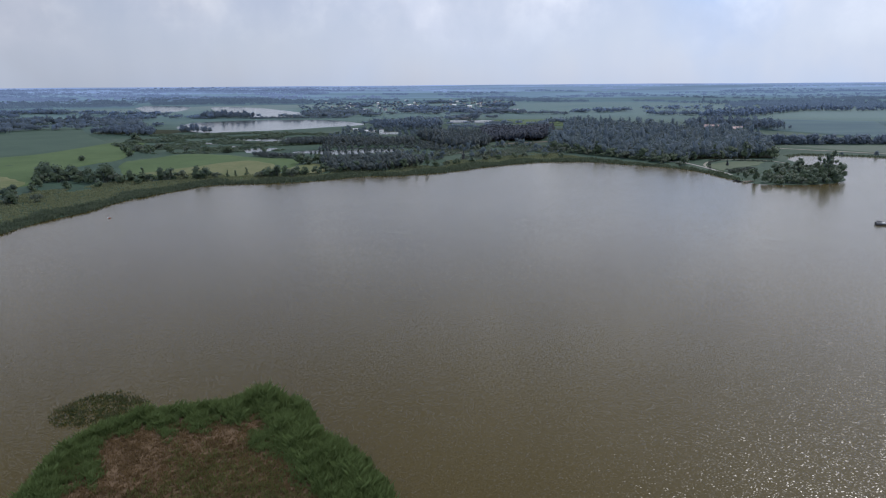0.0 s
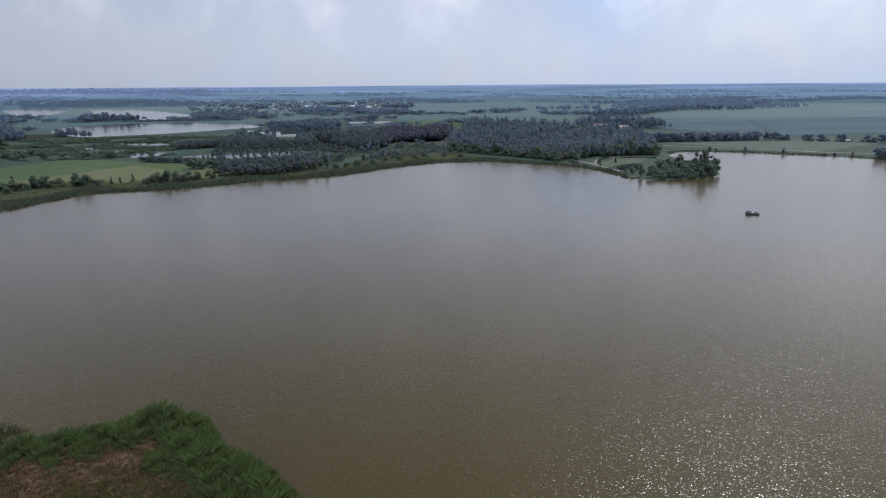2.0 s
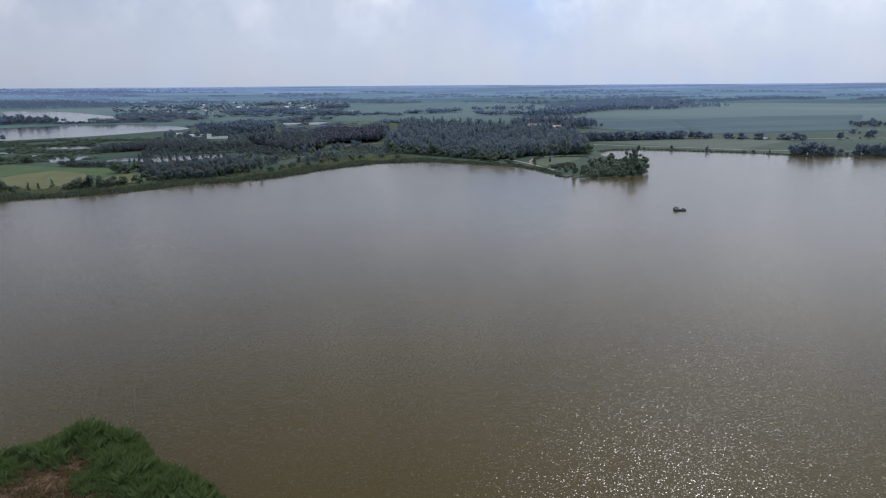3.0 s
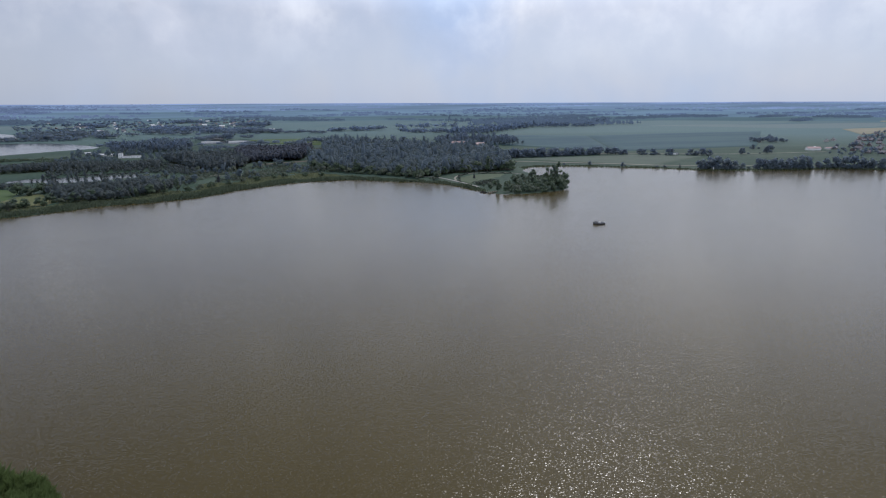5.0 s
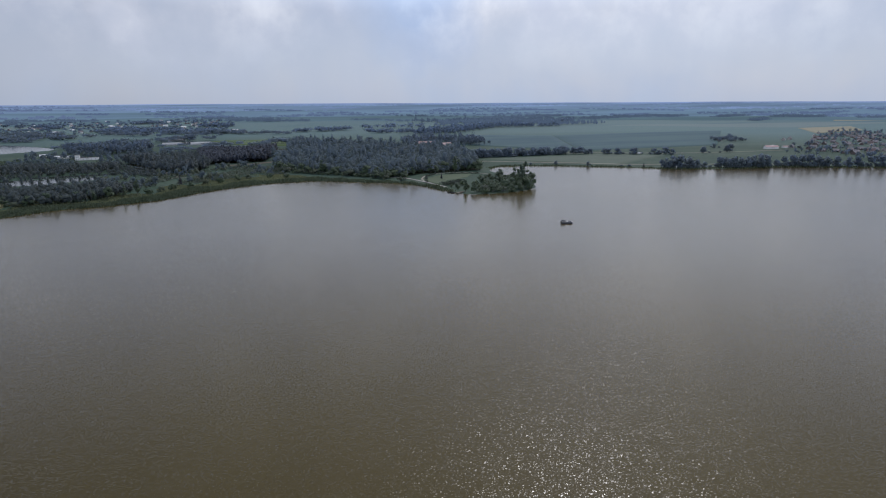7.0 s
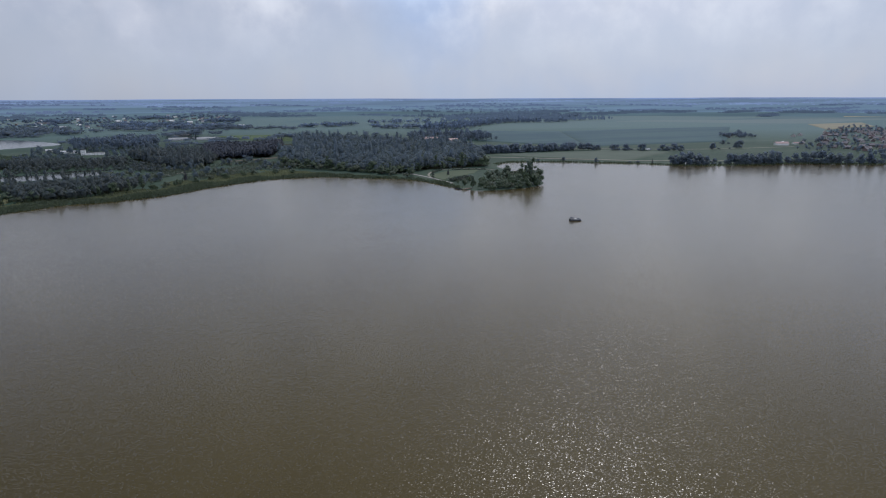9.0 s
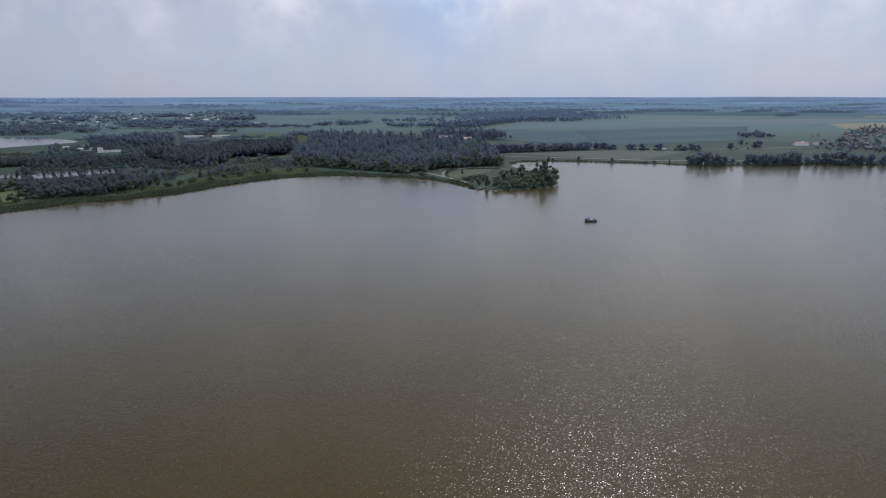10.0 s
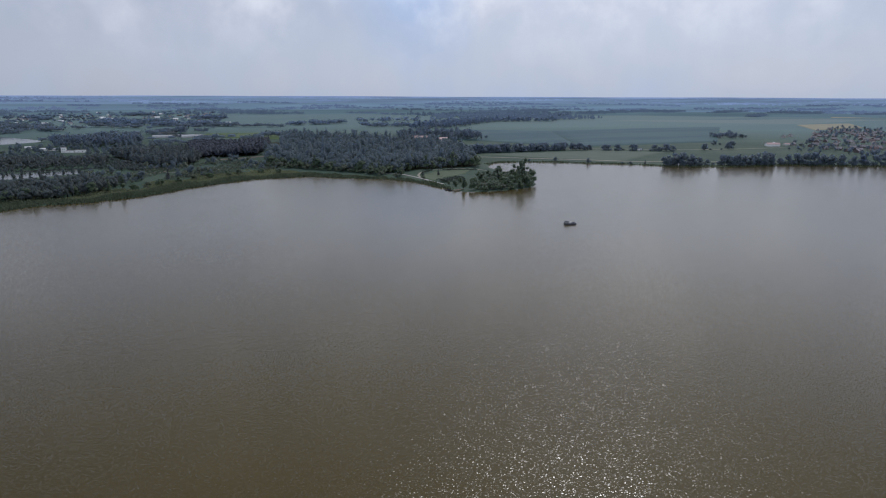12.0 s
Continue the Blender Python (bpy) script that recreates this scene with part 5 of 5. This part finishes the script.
def reed_belt():
    rng = np.random.default_rng(75)
    n = 120000
    x, y = rng.uniform(-235, 186, n), rng.uniform(240, 560, n)
    d = -inside_depth(x, y, LAKE)
    rag = 3.0 * np.sin(x / 9.0 + y / 13) + 2.0 * np.sin(x / 4.1 - y / 5.3)
    w = np.interp(x, [-235, -180, -60, 30, 95, 120, 160, 186], [30, 27, 25, 30, 36, 16, 9, 5])
    keep = (d > -1.5 + 0.5 * rag * 0.6) & (d < w + rag) & ((x < 178) | (y > 395))
    edge = np.interp(x, [-235, -150, -60, 30, 120, 186], [13, 12, 13, 16, 12, 6]) + 1.4 * rag
    xy = np.stack([x, y], -1)
    pts = xy[keep & (d < edge)]
    tall = 1.3 + 0.4 * np.sin(pts[:, 0] / 7) * np.sin(pts[:, 1] / 6) + 0.5 * rng.random(len(pts))
    m, k = reed_mesh("reed_belt", pts, tall, 3, 0.7, REED_BELT, 76, 0.8)
    tagged(new("reed_belt", m), "dark green reeds fringing the lake shore", "reeds", kind="stuff")
    pts = xy[(d >= edge - 2) & (d < w + 2 * rag + np.interp(x, [-235, -170, -60, 0, 40, 90, 110], [34, 16, 2, 3, 14, 14, 2])) & (x < 120)]
    m, k = reed_mesh("sedge_belt", pts, 0.5 + 0.4 * rng.random(len(pts)), 3, 0.7, SEDGE, 78, 1.0)
    tagged(new("sedge_belt", m), "pale olive sedge marsh behind the reeds", "reeds", kind="stuff")
    # sedge behind the belt and on the far shore
    x, y = rng.uniform(280, 640, 40000), rng.uniform(350, 550, 40000)
    d = -inside_depth(x, y, LAKE)
    keep = (d > -0.6) & (d < 5 + 1.5 * np.sin(x / 6))
    pts = np.stack([x, y], -1)[keep]
    m, k = reed_mesh("far_reeds", pts, 1.0 + 0.5 * rng.random(len(pts)), 3, 0.6, REED_BELT, 77, 0.5)
    tagged(new("far_reeds", m), "low sedge along the far shore", "reeds", kind="stuff")


reed_belt()

# ---- buildings ----
def house(wall_material, roof_material, w=9.0, l=12.0, h=3.4, rise=3.2, name="house", chimney=True, windows=3):
    """A gabled house: its foot at the origin, the ridge along x."""
    root = new(name)
    bm = bmesh.new()
    box(bm, -l / 2, -w / 2, -0.6, l / 2, w / 2, h)
    for s in (-1, 1):
        v = [bm.verts.new(p) for p in ((s * l / 2, -w / 2, h), (s * l / 2, w / 2, h), (s * l / 2, 0, h + rise))]
        u = [bm.verts.new((p.co.x - s * 0.25, p.co.y, p.co.z)) for p in v]
        bm.faces.new(v), bm.faces.new(u)
        for i in range(3):
            bm.faces.new((v[i], v[(i + 1) % 3], u[(i + 1) % 3], u[i]))
    bmesh.ops.recalc_face_normals(bm, faces=bm.faces)
    wall = part("wall", bm, wall_material, root)
    bm = bmesh.new()
    e, t = 0.5, 0.22
    slope = rise / (w / 2)
    for s in (-1, 1):
        pts = [(-l / 2 - e, s * (w / 2 + e), h - e * slope), (l / 2 + e, s * (w / 2 + e), h - e * slope), (l / 2 + e, 0, h + rise), (-l / 2 - e, 0, h + rise)]
        lo = [bm.verts.new(p) for p in pts]
        hi = [bm.verts.new((x, y, z + t)) for x, y, z in pts]
        bm.faces.new(lo), bm.faces.new(hi)
        for i in range(4):
            bm.faces.new((lo[i], lo[(i + 1) % 4], hi[(i + 1) % 4], hi[i]))
    bmesh.ops.recalc_face_normals(bm, faces=bm.faces)
    roof = part("roof", bm, roof_material, root)
    if chimney:
        bm = box(bmesh.new(), l * 0.2, 0.4, h + rise * 0.55, l * 0.2 + 0.7, 1.1, h + rise + 0.9, 0.04)
        part("chimney", bm, BRICK, roof)
    for s in (-1, 1):
        for k in range(windows):
            x = -l / 2 + l * (k + 0.5) / windows
            win = part("window", box(bmesh.new(), x - 0.65, s * w / 2 - 0.05, 1.0, x + 0.65, s * w / 2 + 0.06, 2.4), WHITE, root)
            part("pane", box(bmesh.new(), x - 0.53, s * w / 2 - 0.03, 1.12, x + 0.53, s * w / 2 + 0.09, 2.28), GLASS, win)
    part("door", box(bmesh.new(), l / 2 - 0.04, -0.5, 0.0, l / 2 + 0.07, 0.5, 2.05), WOOD, root)
    return root


def settle(ob, x, y, turn, label, category="house", group="", first=False, s=1.0):
    m = pose(x, y, at(x, y), 0, 0, turn) @ Matrix.Scale(s, 4)
    if not first:
        ob = copy_thing(ob, pose(0, 0, 0))
    ob.matrix_basis = m
    return tagged(ob, label, category, group)


STYLES = [
    (house(PLASTER, TILE_RED), "plastered village house with a red tiled roof"),
    (house(PLASTER, TILE_GREY, 8.5, 11, 3.2, 3.6), "plastered village house with a grey sheet roof"),
    (house(BRICK, TILE_GREY, 8, 10, 3.0, 3.0), "brick village house with a grey roof"),
    (house(WHITE, TILE_GREY, 9, 11, 4.6, 2.8), "white two-storey village house with a grey roof"),
    (house(WHITE, ROOF_PALE, 10, 16, 3.6, 1.8, chimney=False), "white shed with a pale metal roof"),
]
fresh = [True] * len(STYLES)


def put_house(k, x, y, turn, group, s=1.0):
    settle(STYLES[k][0], x, y, turn, STYLES[k][1], "house" if k < 4 else "shed", group, fresh[k], s)
    fresh[k] = False


draw = random.Random(8)
# village on the far plain
for x, y, k in [(-240, 1790, 4), (-187, 1881, 3), (-177, 1499, 4), (-132, 1481, 3), (-88, 1770, 4), (-125, 2240, 4), (-34, 2018, 4), (-4, 1586, 4), (26, 2180, 3), (30, 1765, 4), (68, 1668, 4), (109, 1370, 4), (158, 1416, 4)]:
    put_house(k, x, y, draw.uniform(-25, 25), "houses of the far village", 0.72)
for _ in range(64):
    y = draw.uniform(1450, 2150)
    x = draw.uniform(-0.18, 0.09) * y
    put_house(draw.choice([1, 1, 2, 4, 1, 2, 4, 3]), x, y, draw.choice([0, 90]) + draw.uniform(-20, 20), "houses of the far village", 0.62)
# village beyond the east shore
count = 0
while count < 105:
    u, v = draw.random(), draw.random()
    x = (690 + 480 * u) + v * (20 - 90 * u)
    y = (440 + 270 * u) + v * (115 - 10 * u) - 20
    if (x - 690) ** 2 + (y - 560) ** 2 < 900:
        continue
    put_house(draw.choice([1, 2, 2, 0, 1, 2, 2]), x, y, draw.choice([30, 120]) + draw.uniform(-15, 15), "houses of the shore village", 0.62)
    count += 1
gardens = []
for k in range(250):
    u, v = draw.random(), draw.random()
    gardens.append(((640 + 600 * u) + v * (20 - 90 * u), (408 + 300 * u) + v * (145 - 20 * u) - 25))
gardens = np.array([p for p in gardens if (p[0] - 682) ** 2 + (p[1] - 548) ** 2 > 900])
woods("garden_trees", gardens, [("round", 6.5, 6), ("bush", 3.5, 5.5), ("tall", 7.5, 5)], LEAF_MID, "garden trees round the shore village's houses", 85, 30, 1.3, (0.6, 1.05))
for x, y, k in [(712, 574, 4), (732, 562, 1), (851, 668, 1), (880, 680, 1), (796, 730, 2), (760, 702, 1)]:
    put_house(k, x, y, 30 + draw.uniform(-10, 10), "farm buildings by the shore village", 0.62)
barn = house(WHITE, TILE_PINK, 9, 18, 2.8, 1.9, "barn", False, 5)
settle(barn, 698, 564, -24, "long white barn with a pale red roof", "barn", "red-roofed barns", True, 0.85)
settle(barn, 728, 566, -20, "white barn with a weathered red roof", "barn", "red-roofed barns", False, 0.55)
for x, y in ((-97, 819), (-88, 817), (-115, 851)):
    put_house(4, x, y, draw.uniform(-10, 10), "sheds beside the white building", 0.5)
gardens = []
for k in range(380):
    y = draw.uniform(1400, 2250)
    gardens.append((draw.uniform(-0.22, 0.11) * y, y))
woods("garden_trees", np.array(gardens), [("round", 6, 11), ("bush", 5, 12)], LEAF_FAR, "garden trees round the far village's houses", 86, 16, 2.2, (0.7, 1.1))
# long red-roofed buildings in the wood
hall = house(PLASTER, TILE_PINK, 10, 30, 3.8, 2.4, "hall", False, 9)
settle(hall, 336, 816, -28, "long pale hall with a weathered red roof", "building", "red-roofed halls", True)
hall = house(PLASTER, TILE_PINK, 9, 17, 3.6, 2.2, "hall", False, 5)
settle(hall, 353, 784, -10, "pale hall with a brighter red roof", "building", "red-roofed halls", True)


def white_works():
    """A tall white block with lower white wings beside the ponds."""
    root = new("white_building")
    part("tower", box(bmesh.new(), -4, -4, -0.5, 4, 4, 9.5, 0.1), WHITE, root)
    part("roof", box(bmesh.new(), -4.4, -4.4, 9.5, 4.4, 4.4, 9.9, 0.05), TILE_GREY, root)
    part("wing", box(bmesh.new(), 4.0, -3.5, -0.5, 17, 3.5, 4.0, 0.1), WHITE, root)
    part("wing", box(bmesh.new(), 18.5, -4, -0.5, 36, 3, 4.6, 0.1), WHITE, root)
    part("wing_roof", box(bmesh.new(), 3.9, -3.9, 4.0, 17.4, 3.9, 4.3, 0.05), TILE_GREY, root)
    part("wing_roof", box(bmesh.new(), 18.1, -4.4, 4.6, 36.4, 3.4, 4.9, 0.05), TILE_GREY, root)
    for x, z in [(-2, 1.2), (1, 1.2), (-2, 5.6), (1, 5.6), (9, 1.2), (23, 1.2), (30, 1.2)]:
        y = -4.0 if x < 4 or x > 18 else -3.5
        part("window", box(bmesh.new(), x, y - 0.05, z, x + 1.0, y + 0.1, z + 1.2), GLASS, root)
    root.matrix_basis = pose(-75, 783, at(-75, 783), 0, 0, -3) @ Matrix.Scale(0.56, 4)
    tagged(root, "white rendered building with a taller block", "building")


white_works()


def greenhouse():
    root = new("greenhouse")
    bm = bmesh.new()
    n = 10
    ring = [[bm.verts.new((x, 4.5 * math.cos(math.pi * i / n), 0.3 + 3.4 * math.sin(math.pi * i / n))) for i in range(n + 1)] for x in (-13, 13)]
    for i in range(n):
        bm.faces.new((ring[0][i], ring[0][i + 1], ring[1][i + 1], ring[1][i]))
    bm.faces.new(ring[0]), bm.faces.new(ring[1])
    part("cover", bm, FILM, root)
    part("sill", box(bmesh.new(), -13.1, -4.6, -0.4, 13.1, 4.6, 0.3), CONCRETE, root)
    for x in (-13.06, 13.06):
        part("door", box(bmesh.new(), x - 0.05, -1, 0.3, x + 0.05, 1, 2.4), ROOF_PALE, root)
    return root


gh = greenhouse()
for i, (x, y) in enumerate([(24, 1016), (62, 1010), (34, 1126)]):
    settle(gh, x, y, draw.uniform(-5, 5), "off-white plastic-covered greenhouse tunnel", "greenhouse", "greenhouses", i == 0)


# ---- boat, jetty and small things ----
def pontoon_boat():
    root = new("pontoon_boat")
    for y in (-0.95, 0.95):
        bm = rod(bmesh.new(), (-3.3, y, 0.08), (2.7, y, 0.08), 0.34, sides=14)
        rod(bm, (2.7, y, 0.08), (3.4, y, 0.22), 0.34, 0.08, 14)
        part("pontoon", bm, HULL, root, "dark round float")
    part("deck", box(bmesh.new(), -3.2, -1.25, 0.40, 3.0, 1.25, 0.52, 0.03), WOOD, root)
    for y in (-1.2, 1.2):
        panel = part("side_panel", box(bmesh.new(), -3.0, y - 0.03, 0.53, 2.9, y + 0.03, 1.0, 0.02), HULL, root)
        part("stripe", box(bmesh.new(), -2.9, y - 0.036, 0.80, 2.8, y + 0.036, 0.93, 0.01), WHITE, panel, "white side stripe")
        part("rail", rod(bmesh.new(), (-3.0, y, 1.06), (2.9, y, 1.06), 0.03), STEEL, root)
    part("bow_panel", box(bmesh.new(), 2.87, -1.15, 0.55, 2.93, 1.15, 1.05, 0.02), WHITE, root)
    for x0, x1, y0, y1 in [(0.9, 2.7, -1.12, -0.55), (0.9, 2.7, 0.55, 1.12), (-2.9, -2.3, -1.1, 1.1)]:
        bench = part("bench", box(bmesh.new(), x0, y0, 0.52, x1, y1, 0.92, 0.06), CANVAS, root, "dark blue padded bench")
        back = 0.14 if y1 > 0 else -0.14
        yb = y1 if y1 > 0 else y0
        if x1 > 0:
            part("backrest", box(bmesh.new(), x0, min(yb, yb - back), 0.92, x1, max(yb, yb - back), 1.15, 0.05), CANVAS, bench)
    console = part("console", box(bmesh.new(), -0.5, -0.95, 0.52, 0.7, 0.5, 1.42, 0.12), WHITE, root)
    part("windscreen", box(bmesh.new(), 0.62, -0.85, 1.0, 0.74, 0.4, 1.36, 0.02), GLASS, console)
    part("seat", box(bmesh.new(), -1.35, -0.9, 0.52, -0.85, -0.35, 1.05, 0.08), HULL, root)
    for x in (-2.9, -0.9):
        for y in (-1.15, 1.15):
            part("awning_post", rod(bmesh.new(), (x, y, 0.5), (x, y, 1.75), 0.03), STEEL, root)
    bm = bmesh.new()
    n = 8
    rows = [[bm.verts.new((x, 1.3 * math.cos(math.pi * i / n) , 1.75 + 0.18 * math.sin(math.pi * i / n) + dz)) for i in range(n + 1)] for x, dz in ((-3.1, 0), (-1.9, 0.06), (-0.7, 0))]
    for a, b in zip(rows, rows[1:]):
        for i in range(n):
            bm.faces.new((a[i], a[i + 1], b[i + 1], b[i]))
    bmesh.ops.solidify(bm, geom=list(bm.faces), thickness=0.04)
    part("awning", bm, CANVAS, root, "dark blue canvas awning")
    motor = part("outboard_motor", box(bmesh.new(), -3.6, -0.22, 0.5, -3.2, 0.22, 1.25, 0.08), RUBBER, root)
    part("motor_leg", box(bmesh.new(), -3.5, -0.07, -0.5, -3.3, 0.07, 0.5, 0.03), RUBBER, motor)
    root.matrix_basis = pose(187, 265, 0.10, 0, 0, -22) @ Matrix.Diagonal((0.88, 0.85, 0.74, 1))
    tagged(root, "dark pontoon boat with a blue stern awning", "boat")


pontoon_boat()


def float_buoy():
    """A small float, half sunk, with a low handle."""
    root = new("buoy")
    bm = bmesh.new()
    bmesh.ops.create_uvsphere(bm, u_segments=16, v_segments=8, radius=0.55)
    bmesh.ops.scale(bm, vec=(1.5, 1.0, 0.8), verts=bm.verts)
    part("body", bm, FLOAT_RED, root)
    bm = bmesh.new()
    bmesh.ops.create_uvsphere(bm, u_segments=12, v_segments=6, radius=0.3)
    bmesh.ops.translate(bm, vec=(-0.75, 0, 0.25), verts=bm.verts)
    part("cap", bm, WHITE, root, "white end cap")
    part("handle", rod(bmesh.new(), (0.1, 0, 0.35), (0.45, 0, 0.8), 0.06), STEEL, root)
    root.matrix_basis = pose(-155.6, 290.4, 0.03, 0, 0, 25) @ Matrix.Scale(0.8, 4)
    tagged(root, "small faded red and white float on the water", "buoy")


float_buoy()


def jetty():
    root = new("jetty")
    for k in range(14):
        part("plank", box(bmesh.new(), k * 0.5, -0.9, 0.62, k * 0.5 + 0.46, 0.9, 0.68, 0.008), WOOD, root)
    for y in (-0.8, 0.8):
        part("beam", box(bmesh.new(), -0.2, y - 0.08, 0.46, 7.1, y + 0.08, 0.62, 0.01), WOOD, root)
        for x in (0.4, 2.6, 4.8, 6.8):
            part("post", rod(bmesh.new(), (x, y, -1.6), (x, y, 1.25), 0.1, 0.09, 8), WOOD, root)
    root.matrix_basis = pose(189, 388, 0.0, 0, 0, 205)
    tagged(root, "short weathered wooden jetty at the headland", "jetty")


jetty()


def rowing_boat():
    """A small open boat, its bow along x."""
    root = new("rowing_boat")
    bm = bmesh.new()
    rings = []
    for i in range(9):
        t = i / 8
        x = -1.9 + 3.8 * t
        b = 0.68 * (1 - max(0, t - 0.45) ** 2 * 3.0) * (0.86 + 0.3 * min(t, 0.5))
        b = max(b, 0.05)
        rings.append([bm.verts.new((x, b * s, z + 0.18 * max(0, t - 0.5))) for s, z in ((-1, 0.42), (-0.85, 0.05), (0, -0.12), (0.85, 0.05), (1, 0.42))])
    for a, b in zip(rings, rings[1:]):
        for i in range(4):
            bm.faces.new((a[i], a[i + 1], b[i + 1], b[i]))
    bm.faces.new(rings[0])
    bmesh.ops.solidify(bm, geom=list(bm.faces), thickness=0.05)
    part("hull", bm, HULL, root)
    for x in (-1.2, 0.0, 0.9):
        part("thwart", box(bmesh.new(), x - 0.13, -0.55, 0.24, x + 0.13, 0.55, 0.29, 0.01), WOOD, root)
    return root


rb = rowing_boat()
for i, (x, y, turn) in enumerate([(181.5, 388.5, 20), (180.5, 391.5, 14)]):
    b = rb if i == 0 else copy_thing(rb, pose(0, 0, 0))
    b.matrix_basis = pose(x, y, 0.1, 0, 0, turn)
    tagged(b, "small dark rowing boat beside the jetty", "boat", "rowing boats")


def hedge(x0, y0, x1, y1, tall, thick, leaf, seed, label):
    """A clipped low hedge between two points."""
    rng = np.random.default_rng(seed)
    ln = math.hypot(x1 - x0, y1 - y0)
    n = int(ln * thick * 16)
    u, v, w = rng.uniform(0, 1, n), rng.uniform(-0.5, 0.5, n), rng.uniform(0, 1, n) ** 0.6
    dx, dy = (x1 - x0) / ln, (y1 - y0) / ln
    x, y = x0 + (x1 - x0) * u - dy * v * thick, y0 + (y1 - y0) * u + dx * v * thick
    z = height(x, y) + w * tall * (0.85 + 0.15 * np.sin(u * ln))
    d = np.stack([-dy * v * 2, dx * v * 2, w], -1)
    me = faces_mesh("hedge", leaf_quads(rng, np.stack([x, y, z], -1), d, 0.5), [leaf])
    return tagged(new("hedge", me), label, "hedge")


hedge(191, 425, 212, 436, 2.6, 7.0, LEAF_DARK, 80, "dark clipped hedge across the headland lawn")
hedge(193, 462, 199, 478, 1.3, 1.6, LEAF_DARK, 81, "low dark hedge along the gravel path")
hedge(199, 478, 214, 493, 1.3, 1.6, LEAF_DARK, 82, "low dark hedge along the gravel path")
hedge(222, 490, 250, 483, 1.3, 1.6, LEAF_DARK, 83, "low dark hedge along the gravel path")


def sign_post():
    root = new("marker_post")
    part("post", rod(bmesh.new(), (0, 0, -1.2), (0, 0, 2.6), 0.11, 0.10, 8), WHITE, root)
    part("board", box(bmesh.new(), -0.45, -0.04, 1.7, 0.45, 0.04, 2.7, 0.02), WHITE, root)
    root.matrix_basis = pose(428, 441.5, 0.0, 0, 0, -40)
    tagged(root, "white marker post at the far waterside", "post")


sign_post()


def van():
    root = new("van")
    body = part("body", box(bmesh.new(), -2.4, -0.95, 0.4, 2.4, 0.95, 2.1, 0.22), WHITE, root)
    part("windscreen", box(bmesh.new(), 1.75, -0.8, 1.25, 2.43, 0.8, 1.85, 0.1), GLASS, body)
    for y in (-0.93, 0.93):
        part("side_window", box(bmesh.new(), 0.6, y - 0.04, 1.25, 1.6, y + 0.04, 1.85, 0.02), GLASS, body)
    for x in (-1.5, 1.5):
        for y in (-0.88, 0.88):
            part("wheel", rod(bmesh.new(), (x, y - 0.11, 0.34), (x, y + 0.11, 0.34), 0.34, sides=16), RUBBER, root)
    return root


v = van()
for i, (x, y, turn) in enumerate([(498, 572, -25), (452, 606, -12)]):
    o = v if i == 0 else copy_thing(v, pose(0, 0, 0))
    o.matrix_basis = pose(x, y, at(x, y) + 0.1, 0, 0, turn)
    tagged(o, "white van parked beside the tree row", "van", "parked vans")

# patterns that found no place
for group in PATTERN.values():
    for ob in group:
        if ob not in used:
            for o in (*ob.children_recursive, ob):
                bpy.data.objects.remove(o)
